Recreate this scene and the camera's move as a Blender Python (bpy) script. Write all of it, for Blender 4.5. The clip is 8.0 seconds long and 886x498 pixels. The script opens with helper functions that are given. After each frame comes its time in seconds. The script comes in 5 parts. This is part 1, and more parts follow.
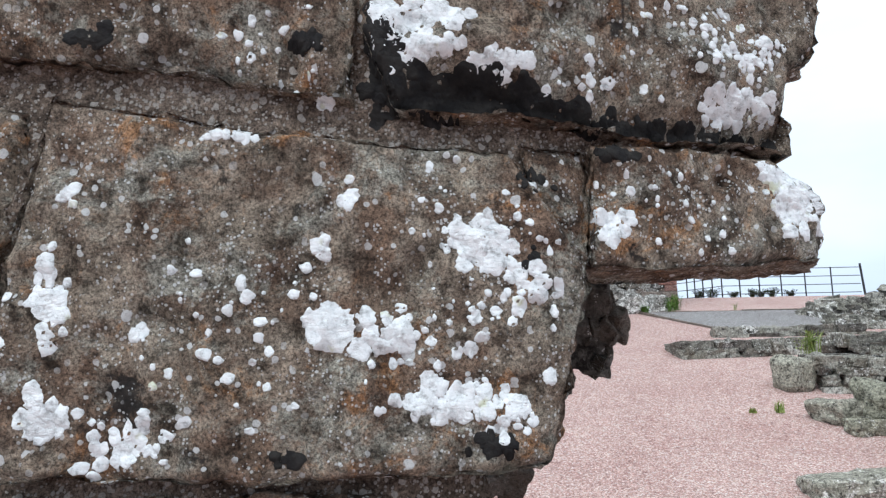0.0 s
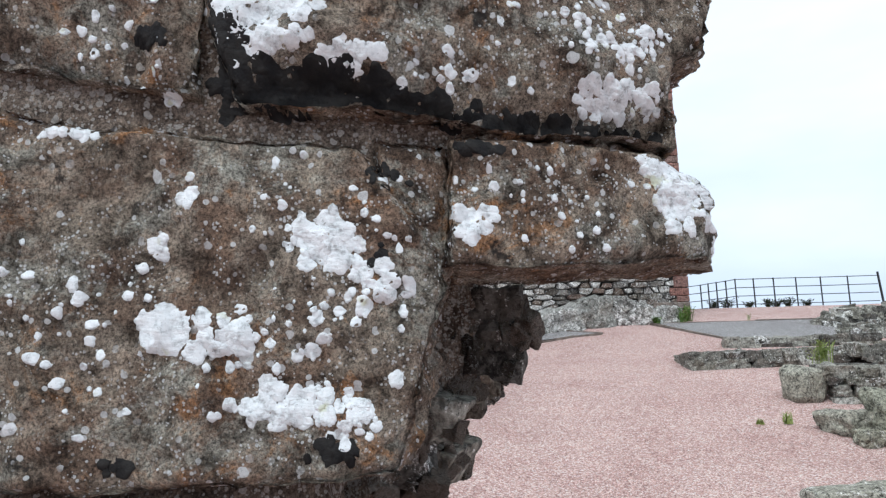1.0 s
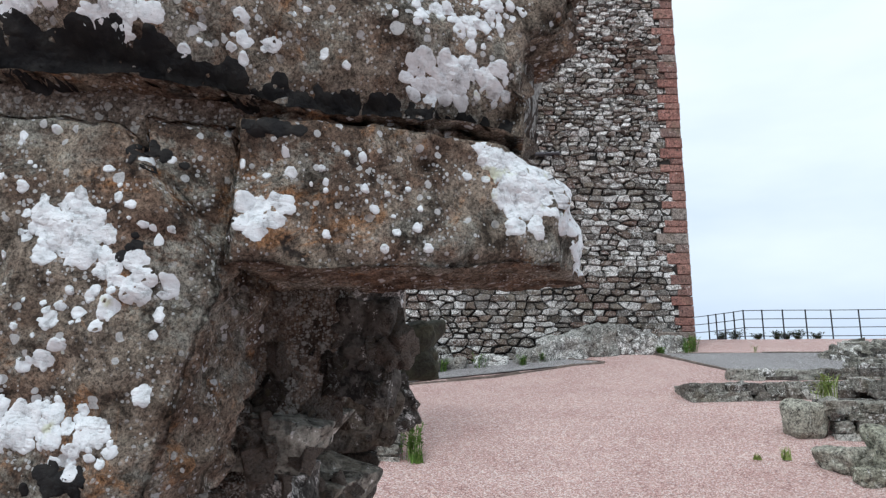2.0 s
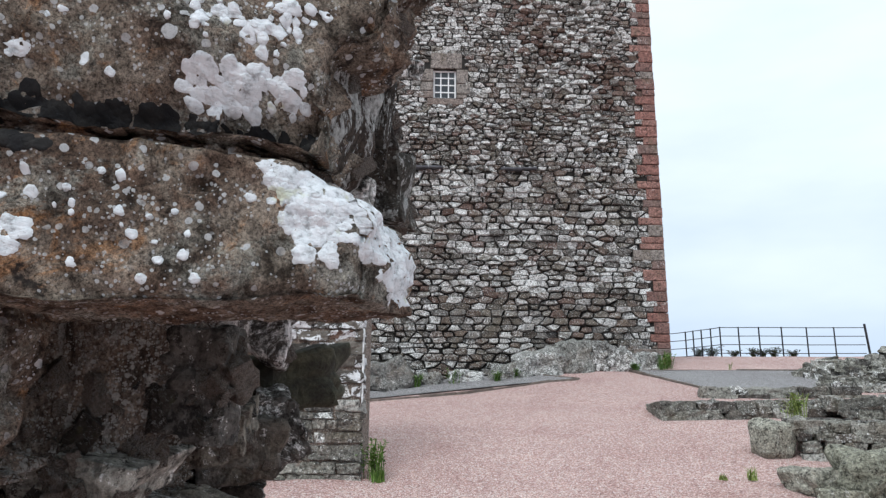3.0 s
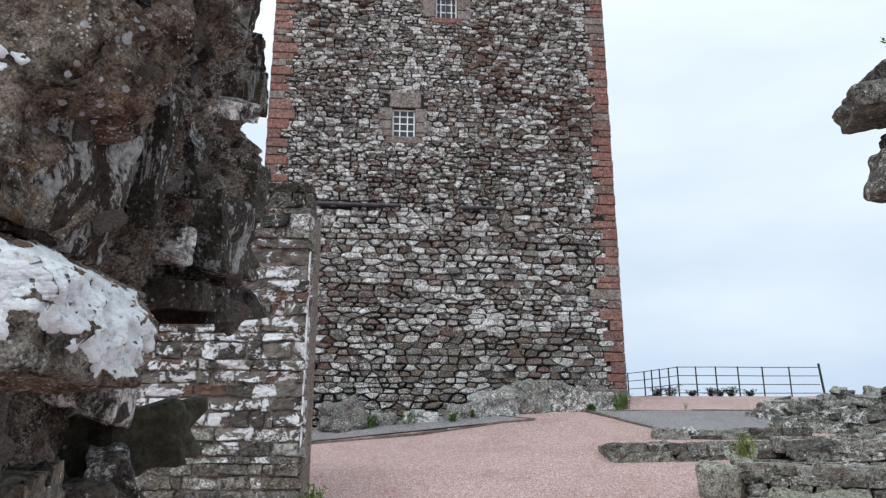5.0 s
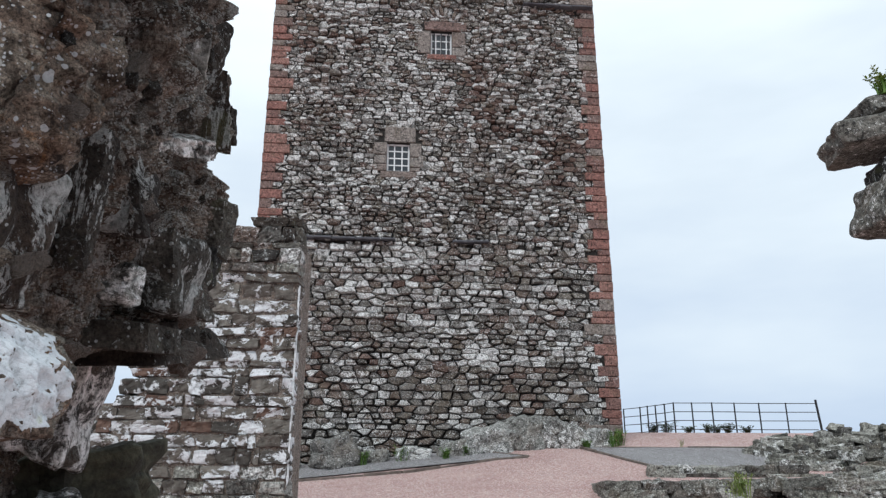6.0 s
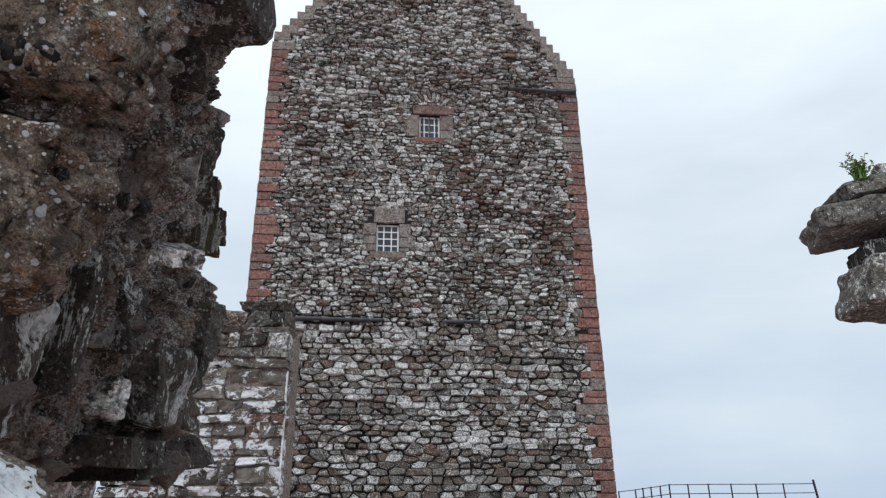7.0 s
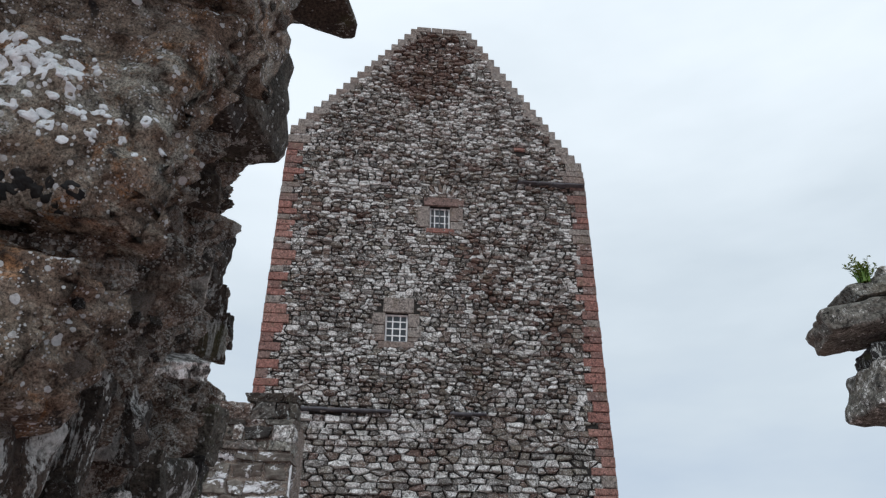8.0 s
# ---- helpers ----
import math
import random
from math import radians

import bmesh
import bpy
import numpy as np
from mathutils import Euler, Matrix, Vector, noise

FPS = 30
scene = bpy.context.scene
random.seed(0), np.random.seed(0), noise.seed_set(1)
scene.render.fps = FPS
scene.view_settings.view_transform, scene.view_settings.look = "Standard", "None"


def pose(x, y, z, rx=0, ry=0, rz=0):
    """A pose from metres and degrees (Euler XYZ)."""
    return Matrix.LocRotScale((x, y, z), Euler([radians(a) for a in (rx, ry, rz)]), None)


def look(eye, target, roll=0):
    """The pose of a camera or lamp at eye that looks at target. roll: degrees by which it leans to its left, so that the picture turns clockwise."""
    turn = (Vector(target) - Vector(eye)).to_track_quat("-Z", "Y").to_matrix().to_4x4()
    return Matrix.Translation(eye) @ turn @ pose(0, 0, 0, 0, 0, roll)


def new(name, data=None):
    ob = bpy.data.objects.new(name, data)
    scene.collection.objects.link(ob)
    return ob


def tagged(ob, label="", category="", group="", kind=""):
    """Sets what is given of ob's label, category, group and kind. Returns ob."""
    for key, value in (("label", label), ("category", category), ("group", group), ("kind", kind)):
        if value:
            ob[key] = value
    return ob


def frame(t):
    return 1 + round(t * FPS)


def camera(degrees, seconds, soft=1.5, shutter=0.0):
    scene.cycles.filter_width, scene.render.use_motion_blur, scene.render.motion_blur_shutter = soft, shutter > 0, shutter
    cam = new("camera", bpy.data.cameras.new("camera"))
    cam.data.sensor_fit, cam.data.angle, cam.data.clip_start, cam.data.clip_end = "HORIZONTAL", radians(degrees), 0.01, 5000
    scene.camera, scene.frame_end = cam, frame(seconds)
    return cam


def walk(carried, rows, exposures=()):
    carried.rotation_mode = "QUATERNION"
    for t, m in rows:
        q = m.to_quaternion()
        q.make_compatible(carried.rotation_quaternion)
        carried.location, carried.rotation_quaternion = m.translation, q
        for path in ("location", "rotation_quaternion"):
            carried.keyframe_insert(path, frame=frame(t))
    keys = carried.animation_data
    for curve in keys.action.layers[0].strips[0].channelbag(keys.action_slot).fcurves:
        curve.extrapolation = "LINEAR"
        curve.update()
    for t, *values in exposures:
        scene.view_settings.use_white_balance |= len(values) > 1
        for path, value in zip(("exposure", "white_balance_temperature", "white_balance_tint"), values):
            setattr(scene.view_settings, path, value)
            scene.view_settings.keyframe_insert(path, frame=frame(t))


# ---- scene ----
from mathutils.bvhtree import BVHTree

cam = camera(60.5, 8.0, soft=1.3)
PATH = [
    (0, (0.019, -0.081, 1.593), (0.015, 1.894, 1.91), -1.1),
    (0.5, (0.178, -0.085, 1.58), (0.149, 1.888, 1.908), -1.7),
    (1, (0.272, -0.027, 1.572), (0.22, 1.941, 1.925), -1.5),
    (1.5, (0.425, 0.075, 1.551), (0.362, 2.035, 1.941), -1.2),
    (2, (0.57, 0.165, 1.563), (0.483, 2.119, 1.982), -0.1),
    (3.5, (0.933, 0.309, 1.629), (0.923, 2.252, 2.103), 0.3),
    (4, (1.008, 0.321, 1.643), (1.039, 2.257, 2.145), 0.2),
    (4.5, (1.087, 0.339, 1.654), (1.117, 2.268, 2.181), -0.2),
    (5.8, (1.25, 0.402, 1.69), (1.282, 2.307, 2.297), 0.4),
    (6, (1.259, 0.399, 1.694), (1.296, 2.296, 2.327), 0.1),
    (6.5, (1.26, 0.387, 1.726), (1.315, 2.251, 2.45), -0.6),
    (7, (1.267, 0.354, 1.754), (1.33, 2.176, 2.576), -0.7),
    (7.5, (1.277, 0.307, 1.769), (1.315, 2.078, 2.699), -0.3),
    (8, (1.293, 0.26, 1.784), (1.327, 1.976, 2.811), 0.4),
]
walk(cam, [(t, look(eye, target, roll)) for t, eye, target, roll in PATH], [(0.0, 0.24, 6000, 9), (1.0, 0.17, 6000, 9), (2.0, 0.03, 6000, 9), (3.5, 0.06, 6000, 9), (4.5, -0.04, 6000, 9), (6.5, -0.20, 6000, 9), (8.0, -0.42, 6000, 9)])

# ---- light ----
SUN_ELEV, SUN_TURN = 52.0, 205.0
world = bpy.data.worlds.new("overcast_sky")
scene.world = world
world.use_nodes = True
wt = world.node_tree
wt.nodes.clear()
w_out = wt.nodes.new("ShaderNodeOutputWorld")
w_bg = wt.nodes.new("ShaderNodeBackground")
w_sky = wt.nodes.new("ShaderNodeTexSky")
w_sky.sky_type = "NISHITA"
w_sky.sun_disc = False
w_sky.sun_elevation = radians(SUN_ELEV)
w_sky.sun_rotation = radians(SUN_TURN)
w_sky.dust_density = 3.0
w_gain = wt.nodes.new("ShaderNodeVectorMath")
w_gain.operation = "SCALE"
w_gain.inputs[3].default_value = 0.05
w_co = wt.nodes.new("ShaderNodeTexCoord")
w_map = wt.nodes.new("ShaderNodeMapping")
w_map.inputs["Scale"].default_value = (1.0, 1.0, 3.2)
w_sep = wt.nodes.new("ShaderNodeSeparateXYZ")
w_lift = wt.nodes.new("ShaderNodeMath")
w_lift.operation = "MULTIPLY_ADD"
w_lift.inputs[1].default_value = 0.85
w_lift.inputs[2].default_value = -0.34
w_sum = wt.nodes.new("ShaderNodeMath")
w_sum.operation = "MULTIPLY_ADD"
w_sum.inputs[1].default_value = 0.75
w_noise = wt.nodes.new("ShaderNodeTexNoise")
w_noise.inputs["Scale"].default_value = 1.7
w_noise.inputs["Detail"].default_value = 5.0
w_noise.inputs["Roughness"].default_value = 0.5
w_ramp = wt.nodes.new("ShaderNodeValToRGB")
w_ramp.color_ramp.elements[0].position = 0.02
w_ramp.color_ramp.elements[0].color = (0.58, 0.69, 0.86, 1)
w_ramp.color_ramp.elements[1].position = 0.36
w_ramp.color_ramp.elements[1].color = (0.93, 1.0, 1.03, 1)
w_high = w_ramp.color_ramp.elements.new(0.66)
w_high.color = (1.28, 1.33, 1.33, 1)
w_mix = wt.nodes.new("ShaderNodeMix")
w_mix.data_type = "RGBA"
w_mix.inputs[0].default_value = 0.90
wt.links.new(w_co.outputs["Generated"], w_map.inputs[0])
wt.links.new(w_map.outputs[0], w_noise.inputs["Vector"])
wt.links.new(w_co.outputs["Generated"], w_sep.inputs[0])
wt.links.new(w_sep.outputs[2], w_lift.inputs[0])
wt.links.new(w_noise.outputs["Fac"], w_sum.inputs[0])
wt.links.new(w_lift.outputs[0], w_sum.inputs[2])
wt.links.new(w_sum.outputs[0], w_ramp.inputs[0])
wt.links.new(w_sky.outputs[0], w_gain.inputs[0])
wt.links.new(w_gain.outputs[0], w_mix.inputs[6])
wt.links.new(w_ramp.outputs[0], w_mix.inputs[7])
wt.links.new(w_mix.outputs[2], w_bg.inputs[0])
w_bg.inputs[1].default_value = 1.06
wt.links.new(w_bg.outputs[0], w_out.inputs[0])

sun_data = bpy.data.lights.new("sun", "SUN")
sun_data.energy = 1.5
sun_data.angle = radians(25)
sun_data.color = (1.0, 0.97, 0.92)
sun = new("sun", sun_data)
sun.matrix_world = look((-8, -16, 26), (0, 3, 2))


# ---- materials ----
class Nodes:
    """A short way to write node materials."""

    def __init__(self, name):
        self.m = bpy.data.materials.new(name)
        self.m.use_nodes = True
        self.t = self.m.node_tree
        self.b = self.t.nodes["Principled BSDF"]
        co = self.t.nodes.new("ShaderNodeTexCoord")
        info = self.t.nodes.new("ShaderNodeObjectInfo")
        self.co = co.outputs["Object"]
        self.rand = info.outputs["Random"]
        geo = self.t.nodes.new("ShaderNodeNewGeometry")
        self.island = geo.outputs["Random Per Island"]
        self.normal = geo.outputs["Normal"]

    def put(self, node, socket, value):
        if isinstance(value, bpy.types.NodeSocket):
            self.t.links.new(value, node.inputs[socket])
        else:
            node.inputs[socket].default_value = value

    def noise(self, scale, detail=4.0, rough=0.55, warp=0.0, co=None):
        n = self.t.nodes.new("ShaderNodeTexNoise")
        self.put(n, "Vector", co or self.co)
        self.put(n, "Scale", scale)
        self.put(n, "Detail", detail)
        self.put(n, "Roughness", rough)
        self.put(n, "Distortion", warp)
        return n.outputs["Fac"]

    def stretch(self, sx, sy, sz):
        n = self.t.nodes.new("ShaderNodeMapping")
        self.put(n, 0, self.co)
        self.put(n, "Scale", (sx, sy, sz))
        return n.outputs[0]

    def bent(self, scale, amount):
        """The object's coordinates, shaken by noise."""
        n = self.t.nodes.new("ShaderNodeTexNoise")
        self.put(n, "Vector", self.co)
        self.put(n, "Scale", scale)
        self.put(n, "Detail", 3.0)
        v = self.t.nodes.new("ShaderNodeVectorMath")
        v.operation = "MULTIPLY_ADD"
        self.put(v, 0, n.outputs["Color"])
        self.put(v, 1, (amount, amount, amount))
        self.put(v, 2, self.co)
        return v.outputs[0]

    def cells(self, scale, co=None, out="Distance"):
        n = self.t.nodes.new("ShaderNodeTexVoronoi")
        self.put(n, "Vector", co or self.co)
        self.put(n, "Scale", scale)
        return n.outputs[out], n.outputs["Color"]

    def math(self, op, a, b=0.0, clamp=False):
        n = self.t.nodes.new("ShaderNodeMath")
        n.operation = op
        n.use_clamp = clamp
        self.put(n, 0, a)
        self.put(n, 1, b)
        return n.outputs[0]

    def step(self, a, lo, hi):
        n = self.t.nodes.new("ShaderNodeMapRange")
        n.interpolation_type = "SMOOTHSTEP"
        self.put(n, 0, a)
        self.put(n, 1, lo)
        self.put(n, 2, hi)
        return n.outputs[0]

    def ramp(self, fac, stops, hard=False):
        n = self.t.nodes.new("ShaderNodeValToRGB")
        cr = n.color_ramp
        cr.interpolation = "CONSTANT" if hard else "LINEAR"
        while len(cr.elements) < len(stops):
            cr.elements.new(0.5)
        for e, (p, c) in zip(cr.elements, stops):
            e.position = p
            e.color = (*c, 1)
        self.put(n, 0, fac)
        return n.outputs[0]

    def mix(self, fac, a, b, mode="MIX"):
        n = self.t.nodes.new("ShaderNodeMix")
        n.data_type = "RGBA"
        n.blend_type = mode
        self.put(n, 0, fac)
        for i, c in ((6, a), (7, b)):
            self.put(n, i, c if isinstance(c, bpy.types.NodeSocket) else (*c, 1))
        return n.outputs[2]

    def red(self, colour):
        n = self.t.nodes.new("ShaderNodeSeparateColor")
        self.put(n, 0, colour)
        return n.outputs[0], n.outputs[1], n.outputs[2]

    def done(self, colour, rough=0.9, bump=None, strength=0.5, distance=0.01, metal=0.0, spec=0.3):
        self.put(self.b, "Base Color", colour if isinstance(colour, bpy.types.NodeSocket) else (*colour, 1))
        self.put(self.b, "Roughness", rough)
        self.put(self.b, "Metallic", metal)
        self.put(self.b, "Specular IOR Level", spec)
        if bump is not None:
            n = self.t.nodes.new("ShaderNodeBump")
            self.put(n, "Strength", strength)
            self.put(n, "Distance", distance)
            self.put(n, "Height", bump)
            self.t.links.new(n.outputs[0], self.b.inputs["Normal"])
        return self.m


def spots(n, scale, least, most, ragged):
    """A mask of round blots of uneven size, as crustose lichen grows."""
    d, c = n.cells(scale, n.bent(ragged, 0.25 / scale))
    r, g, b = n.red(c)
    size = n.math("MULTIPLY", n.math("SUBTRACT", r, least), most)
    return n.step(n.math("SUBTRACT", size, d), 0.0, 0.03)


def make_sandstone():
    """Weathered grey-brown sandstone with rust, soot-black algae and small pale lichens."""
    n = Nodes("weathered_sandstone")
    big = n.noise(6.0, 6, 0.66, 0.5)
    mid = n.noise(24.0, 7, 0.7, 0.3)
    fine = n.noise(210.0, 6, 0.85)
    base = n.ramp(big, [(0.30, (0.085, 0.058, 0.042)), (0.42, (0.20, 0.138, 0.10)), (0.50, (0.27, 0.225, 0.18)), (0.58, (0.23, 0.195, 0.155)), (0.70, (0.13, 0.088, 0.062))])
    brown = n.step(n.noise(9.0, 6, 0.7, 0.4, n.bent(5, 0.1)), 0.48, 0.60)
    base = n.mix(n.math("MULTIPLY", brown, 0.8), base, (0.128, 0.088, 0.064))
    rust = n.step(n.noise(9.0, 7, 0.75, 0.8, n.bent(3, 0.2)), 0.545, 0.66)
    base = n.mix(n.math("MULTIPLY", rust, 0.7), base, (0.34, 0.165, 0.065))
    grey = n.step(n.noise(6.5, 7, 0.78, 0.3, n.stretch(1, 1, 1.3)), 0.50, 0.60)
    base = n.mix(n.math("MULTIPLY", grey, 0.72), base, (0.33, 0.335, 0.295))
    base = n.mix(1.0, base, n.ramp(mid, [(0.36, (0.10, 0.09, 0.08)), (0.5, (0.5, 0.5, 0.5)), (0.66, (0.78, 0.78, 0.77))]), "OVERLAY")
    base = n.mix(1.0, base, n.ramp(fine, [(0.38, (0.06, 0.055, 0.05)), (0.5, (0.5, 0.5, 0.5)), (0.62, (0.93, 0.93, 0.92))]), "OVERLAY")
    black = n.step(n.noise(8.0, 7, 0.7, 0.5, n.bent(4, 0.1)), 0.60, 0.66)
    base = n.mix(n.math("MULTIPLY", black, 0.85), base, (0.016, 0.015, 0.015))
    where = n.step(n.noise(6.5, 4, 0.6), 0.42, 0.58)
    s1 = spots(n, 30.0, 0.84, 2.2, 60)
    s2 = n.math("MULTIPLY", spots(n, 75.0, 0.66, 1.5, 120), where)
    s3 = n.math("MULTIPLY", spots(n, 190.0, 0.52, 1.2, 200), n.step(n.noise(15.0, 4), 0.46, 0.56))
    pale = n.math("MAXIMUM", n.math("MULTIPLY", s1, 0.9), n.math("MAXIMUM", n.math("MULTIPLY", s2, 0.85), n.math("MULTIPLY", s3, 0.75)))
    base = n.mix(pale, base, n.ramp(fine, [(0.34, (0.50, 0.52, 0.52)), (0.5, (0.80, 0.82, 0.83))]))
    h = n.math("ADD", n.math("MULTIPLY", mid, 1.0), n.math("MULTIPLY", fine, 0.55))
    h = n.math("ADD", h, n.math("MULTIPLY", pale, 0.15))
    return n.done(base, 0.93, h, 0.95, 0.014)


def make_lichen():
    n = Nodes("white_lichen_crust")
    mid = n.noise(60.0, 6, 0.7)
    fine = n.noise(280.0, 3, 0.7)
    base = n.ramp(mid, [(0.34, (0.36, 0.38, 0.39)), (0.45, (0.66, 0.70, 0.72)), (0.62, (0.78, 0.81, 0.83)), (0.74, (0.62, 0.65, 0.66))])
    base = n.mix(n.step(n.noise(24.0, 4), 0.62, 0.72), base, (0.55, 0.58, 0.46))
    base = n.mix(n.step(fine, 0.64, 0.74), base, (0.25, 0.24, 0.22))
    h = n.math("ADD", n.math("MULTIPLY", n.noise(70.0, 5, 0.7, 0.0, n.stretch(1, 1, 2.2)), 1.0), n.math("MULTIPLY", fine, 0.3))
    return n.done(base, 0.95, h, 0.7, 0.006)


def make_mortar():
    """Old lime mortar, brown, full of grit and small pebbles."""
    n = Nodes("gritty_lime_mortar")
    fine = n.noise(210.0, 6, 0.8)
    mid = n.noise(48.0, 6, 0.75)
    big = n.noise(9.0, 6, 0.7)
    base = n.ramp(big, [(0.34, (0.085, 0.066, 0.052)), (0.5, (0.22, 0.172, 0.138)), (0.66, (0.34, 0.29, 0.245))])
    base = n.mix(0.85, base, n.ramp(mid, [(0.36, (0.15, 0.13, 0.12)), (0.5, (0.5, 0.5, 0.5)), (0.64, (0.8, 0.8, 0.78))]), "OVERLAY")
    base = n.mix(0.9, base, n.ramp(fine, [(0.38, (0.06, 0.055, 0.05)), (0.5, (0.5, 0.5, 0.5)), (0.62, (0.92, 0.91, 0.9))]), "OVERLAY")
    grit = n.math("MAXIMUM", n.math("MULTIPLY", spots(n, 85.0, 0.58, 1.6, 160), 0.9), n.math("MULTIPLY", spots(n, 190.0, 0.5, 1.3, 260), 0.85))
    base = n.mix(grit, base, n.ramp(fine, [(0.36, (0.34, 0.31, 0.28)), (0.56, (0.66, 0.63, 0.59))]))
    bloom = n.step(n.noise(15.0, 8, 0.85, 0.4), 0.60, 0.64)
    base = n.mix(n.math("MULTIPLY", bloom, 0.75), base, n.ramp(fine, [(0.36, (0.22, 0.22, 0.20)), (0.58, (0.62, 0.63, 0.60))]))
    h = n.math("ADD", n.math("MULTIPLY", mid, 1.3), n.math("ADD", n.math("MULTIPLY", fine, 0.6), n.math("MULTIPLY", grit, 0.25)))
    return n.done(base, 0.95, h, 1.0, 0.02)


def make_jamb_stone(name, cut):
    """Dark rubble of a broken wall: brown-black, damp, with pale streaks."""
    n = Nodes(name)
    big = n.noise(6.0, 6, 0.65, 0.4)
    fine = n.noise(95.0, 5, 0.75)
    base = n.ramp(n.rand, [(0.0, (0.042, 0.034, 0.029)), (0.25, (0.078, 0.068, 0.058)), (0.45, (0.050, 0.042, 0.036)), (0.6, (0.11, 0.105, 0.092)), (0.8, (0.068, 0.052, 0.042)), (1.0, (0.036, 0.036, 0.036))])
    base = n.mix(0.9, base, n.ramp(big, [(0.32, (0.16, 0.15, 0.14)), (0.5, (0.5, 0.49, 0.47)), (0.7, (0.76, 0.74, 0.7))]), "OVERLAY")
    base = n.mix(0.8, base, n.ramp(fine, [(0.36, (0.08, 0.08, 0.08)), (0.5, (0.5, 0.5, 0.5)), (0.63, (0.9, 0.9, 0.89))]), "OVERLAY")
    pale = n.math("MAXIMUM", n.step(n.noise(11.0, 8, 0.8, 0.6, n.stretch(1, 1, 0.45)), cut, cut + 0.03), n.math("MULTIPLY", spots(n, 90.0, 0.6, 1.2, 150), n.step(n.noise(9.0, 4), 0.45, 0.55)))
    base = n.mix(n.math("MULTIPLY", pale, 0.85), base, n.ramp(fine, [(0.36, (0.26, 0.27, 0.25)), (0.58, (0.72, 0.74, 0.72))]))
    green = n.step(n.noise(4.0, 4), 0.58, 0.7)
    base = n.mix(n.math("MULTIPLY", green, 0.35), base, (0.12, 0.13, 0.05))
    h = n.math("ADD", n.math("MULTIPLY", n.noise(25.0, 6, 0.7), 1.0), n.math("MULTIPLY", fine, 0.5))
    return n.done(base, 0.92, h, 1.0, 0.03)


def make_rubble(name, stops, white, per_island=True):
    """Whinstone rubble of one tower or wall, each stone with its own tone and lichen bloom."""
    n = Nodes(name)
    who = n.island if per_island else n.rand
    base = n.ramp(who, stops, True)
    big = n.noise(2.2, 4, 0.6)
    mid = n.noise(9.0, 6, 0.7)
    fine = n.noise(34.0, 5, 0.75)
    base = n.mix(0.7, base, n.ramp(mid, [(0.32, (0.24, 0.23, 0.22)), (0.5, (0.5, 0.5, 0.49)), (0.68, (0.74, 0.74, 0.73))]), "OVERLAY")
    bloom = n.math("ADD", n.noise(9.0, 9, 0.88, 0.5), n.math("MULTIPLY", n.math("SUBTRACT", n.math("FRACT", n.math("MULTIPLY", who, 7.31)), 0.5), 0.22))
    bloom = n.math("ADD", bloom, n.math("MULTIPLY", n.math("SUBTRACT", n.noise(0.45, 4, 0.6), 0.5), 0.35))
    bloom = n.step(bloom, 0.60 - white, 0.64 - white)
    flecks = n.math("MULTIPLY", n.step(n.noise(30.0, 6, 0.8), 0.60 - white * 0.5, 0.63 - white * 0.5), 0.8)
    base = n.mix(n.math("MAXIMUM", n.math("MULTIPLY", bloom, 0.85), flecks), base, n.ramp(fine, [(0.32, (0.36, 0.36, 0.34)), (0.58, (0.90, 0.90, 0.87))]))
    soot = n.step(n.noise(13.0, 9, 0.85), 0.535, 0.565)
    base = n.mix(n.math("MULTIPLY", soot, 0.9), base, (0.018, 0.017, 0.016))
    base = n.mix(n.math("MULTIPLY", n.step(n.noise(1.1, 6, 0.75), 0.50, 0.62), 0.30), base, (0.15, 0.105, 0.080))
    base = n.mix(n.math("MULTIPLY", n.step(big, 0.56, 0.68), 0.22), base, (0.13, 0.12, 0.075))
    base = n.mix(0.85, base, n.ramp(fine, [(0.36, (0.12, 0.12, 0.12)), (0.5, (0.5, 0.5, 0.5)), (0.62, (0.86, 0.86, 0.86))]), "OVERLAY")
    h = n.math("ADD", mid, n.math("MULTIPLY", fine, 0.5))
    return n.done(base, 0.92, h, 0.8, 0.03)


def make_plain(name, a, b, scale=8.0, rough=0.85, metal=0.0, strength=0.4, distance=0.01, fine=90.0):
    n = Nodes(name)
    f = n.noise(scale, 6, 0.65)
    g = n.noise(fine, 4, 0.7)
    base = n.mix(n.step(f, 0.35, 0.65), a, b)
    base = n.mix(0.6, base, n.ramp(g, [(0.34, (0.25, 0.25, 0.25)), (0.5, (0.5, 0.5, 0.5)), (0.66, (0.75, 0.75, 0.75))]), "OVERLAY")
    return n.done(base, rough, n.math("ADD", f, n.math("MULTIPLY", g, 0.4)), strength, distance, metal)


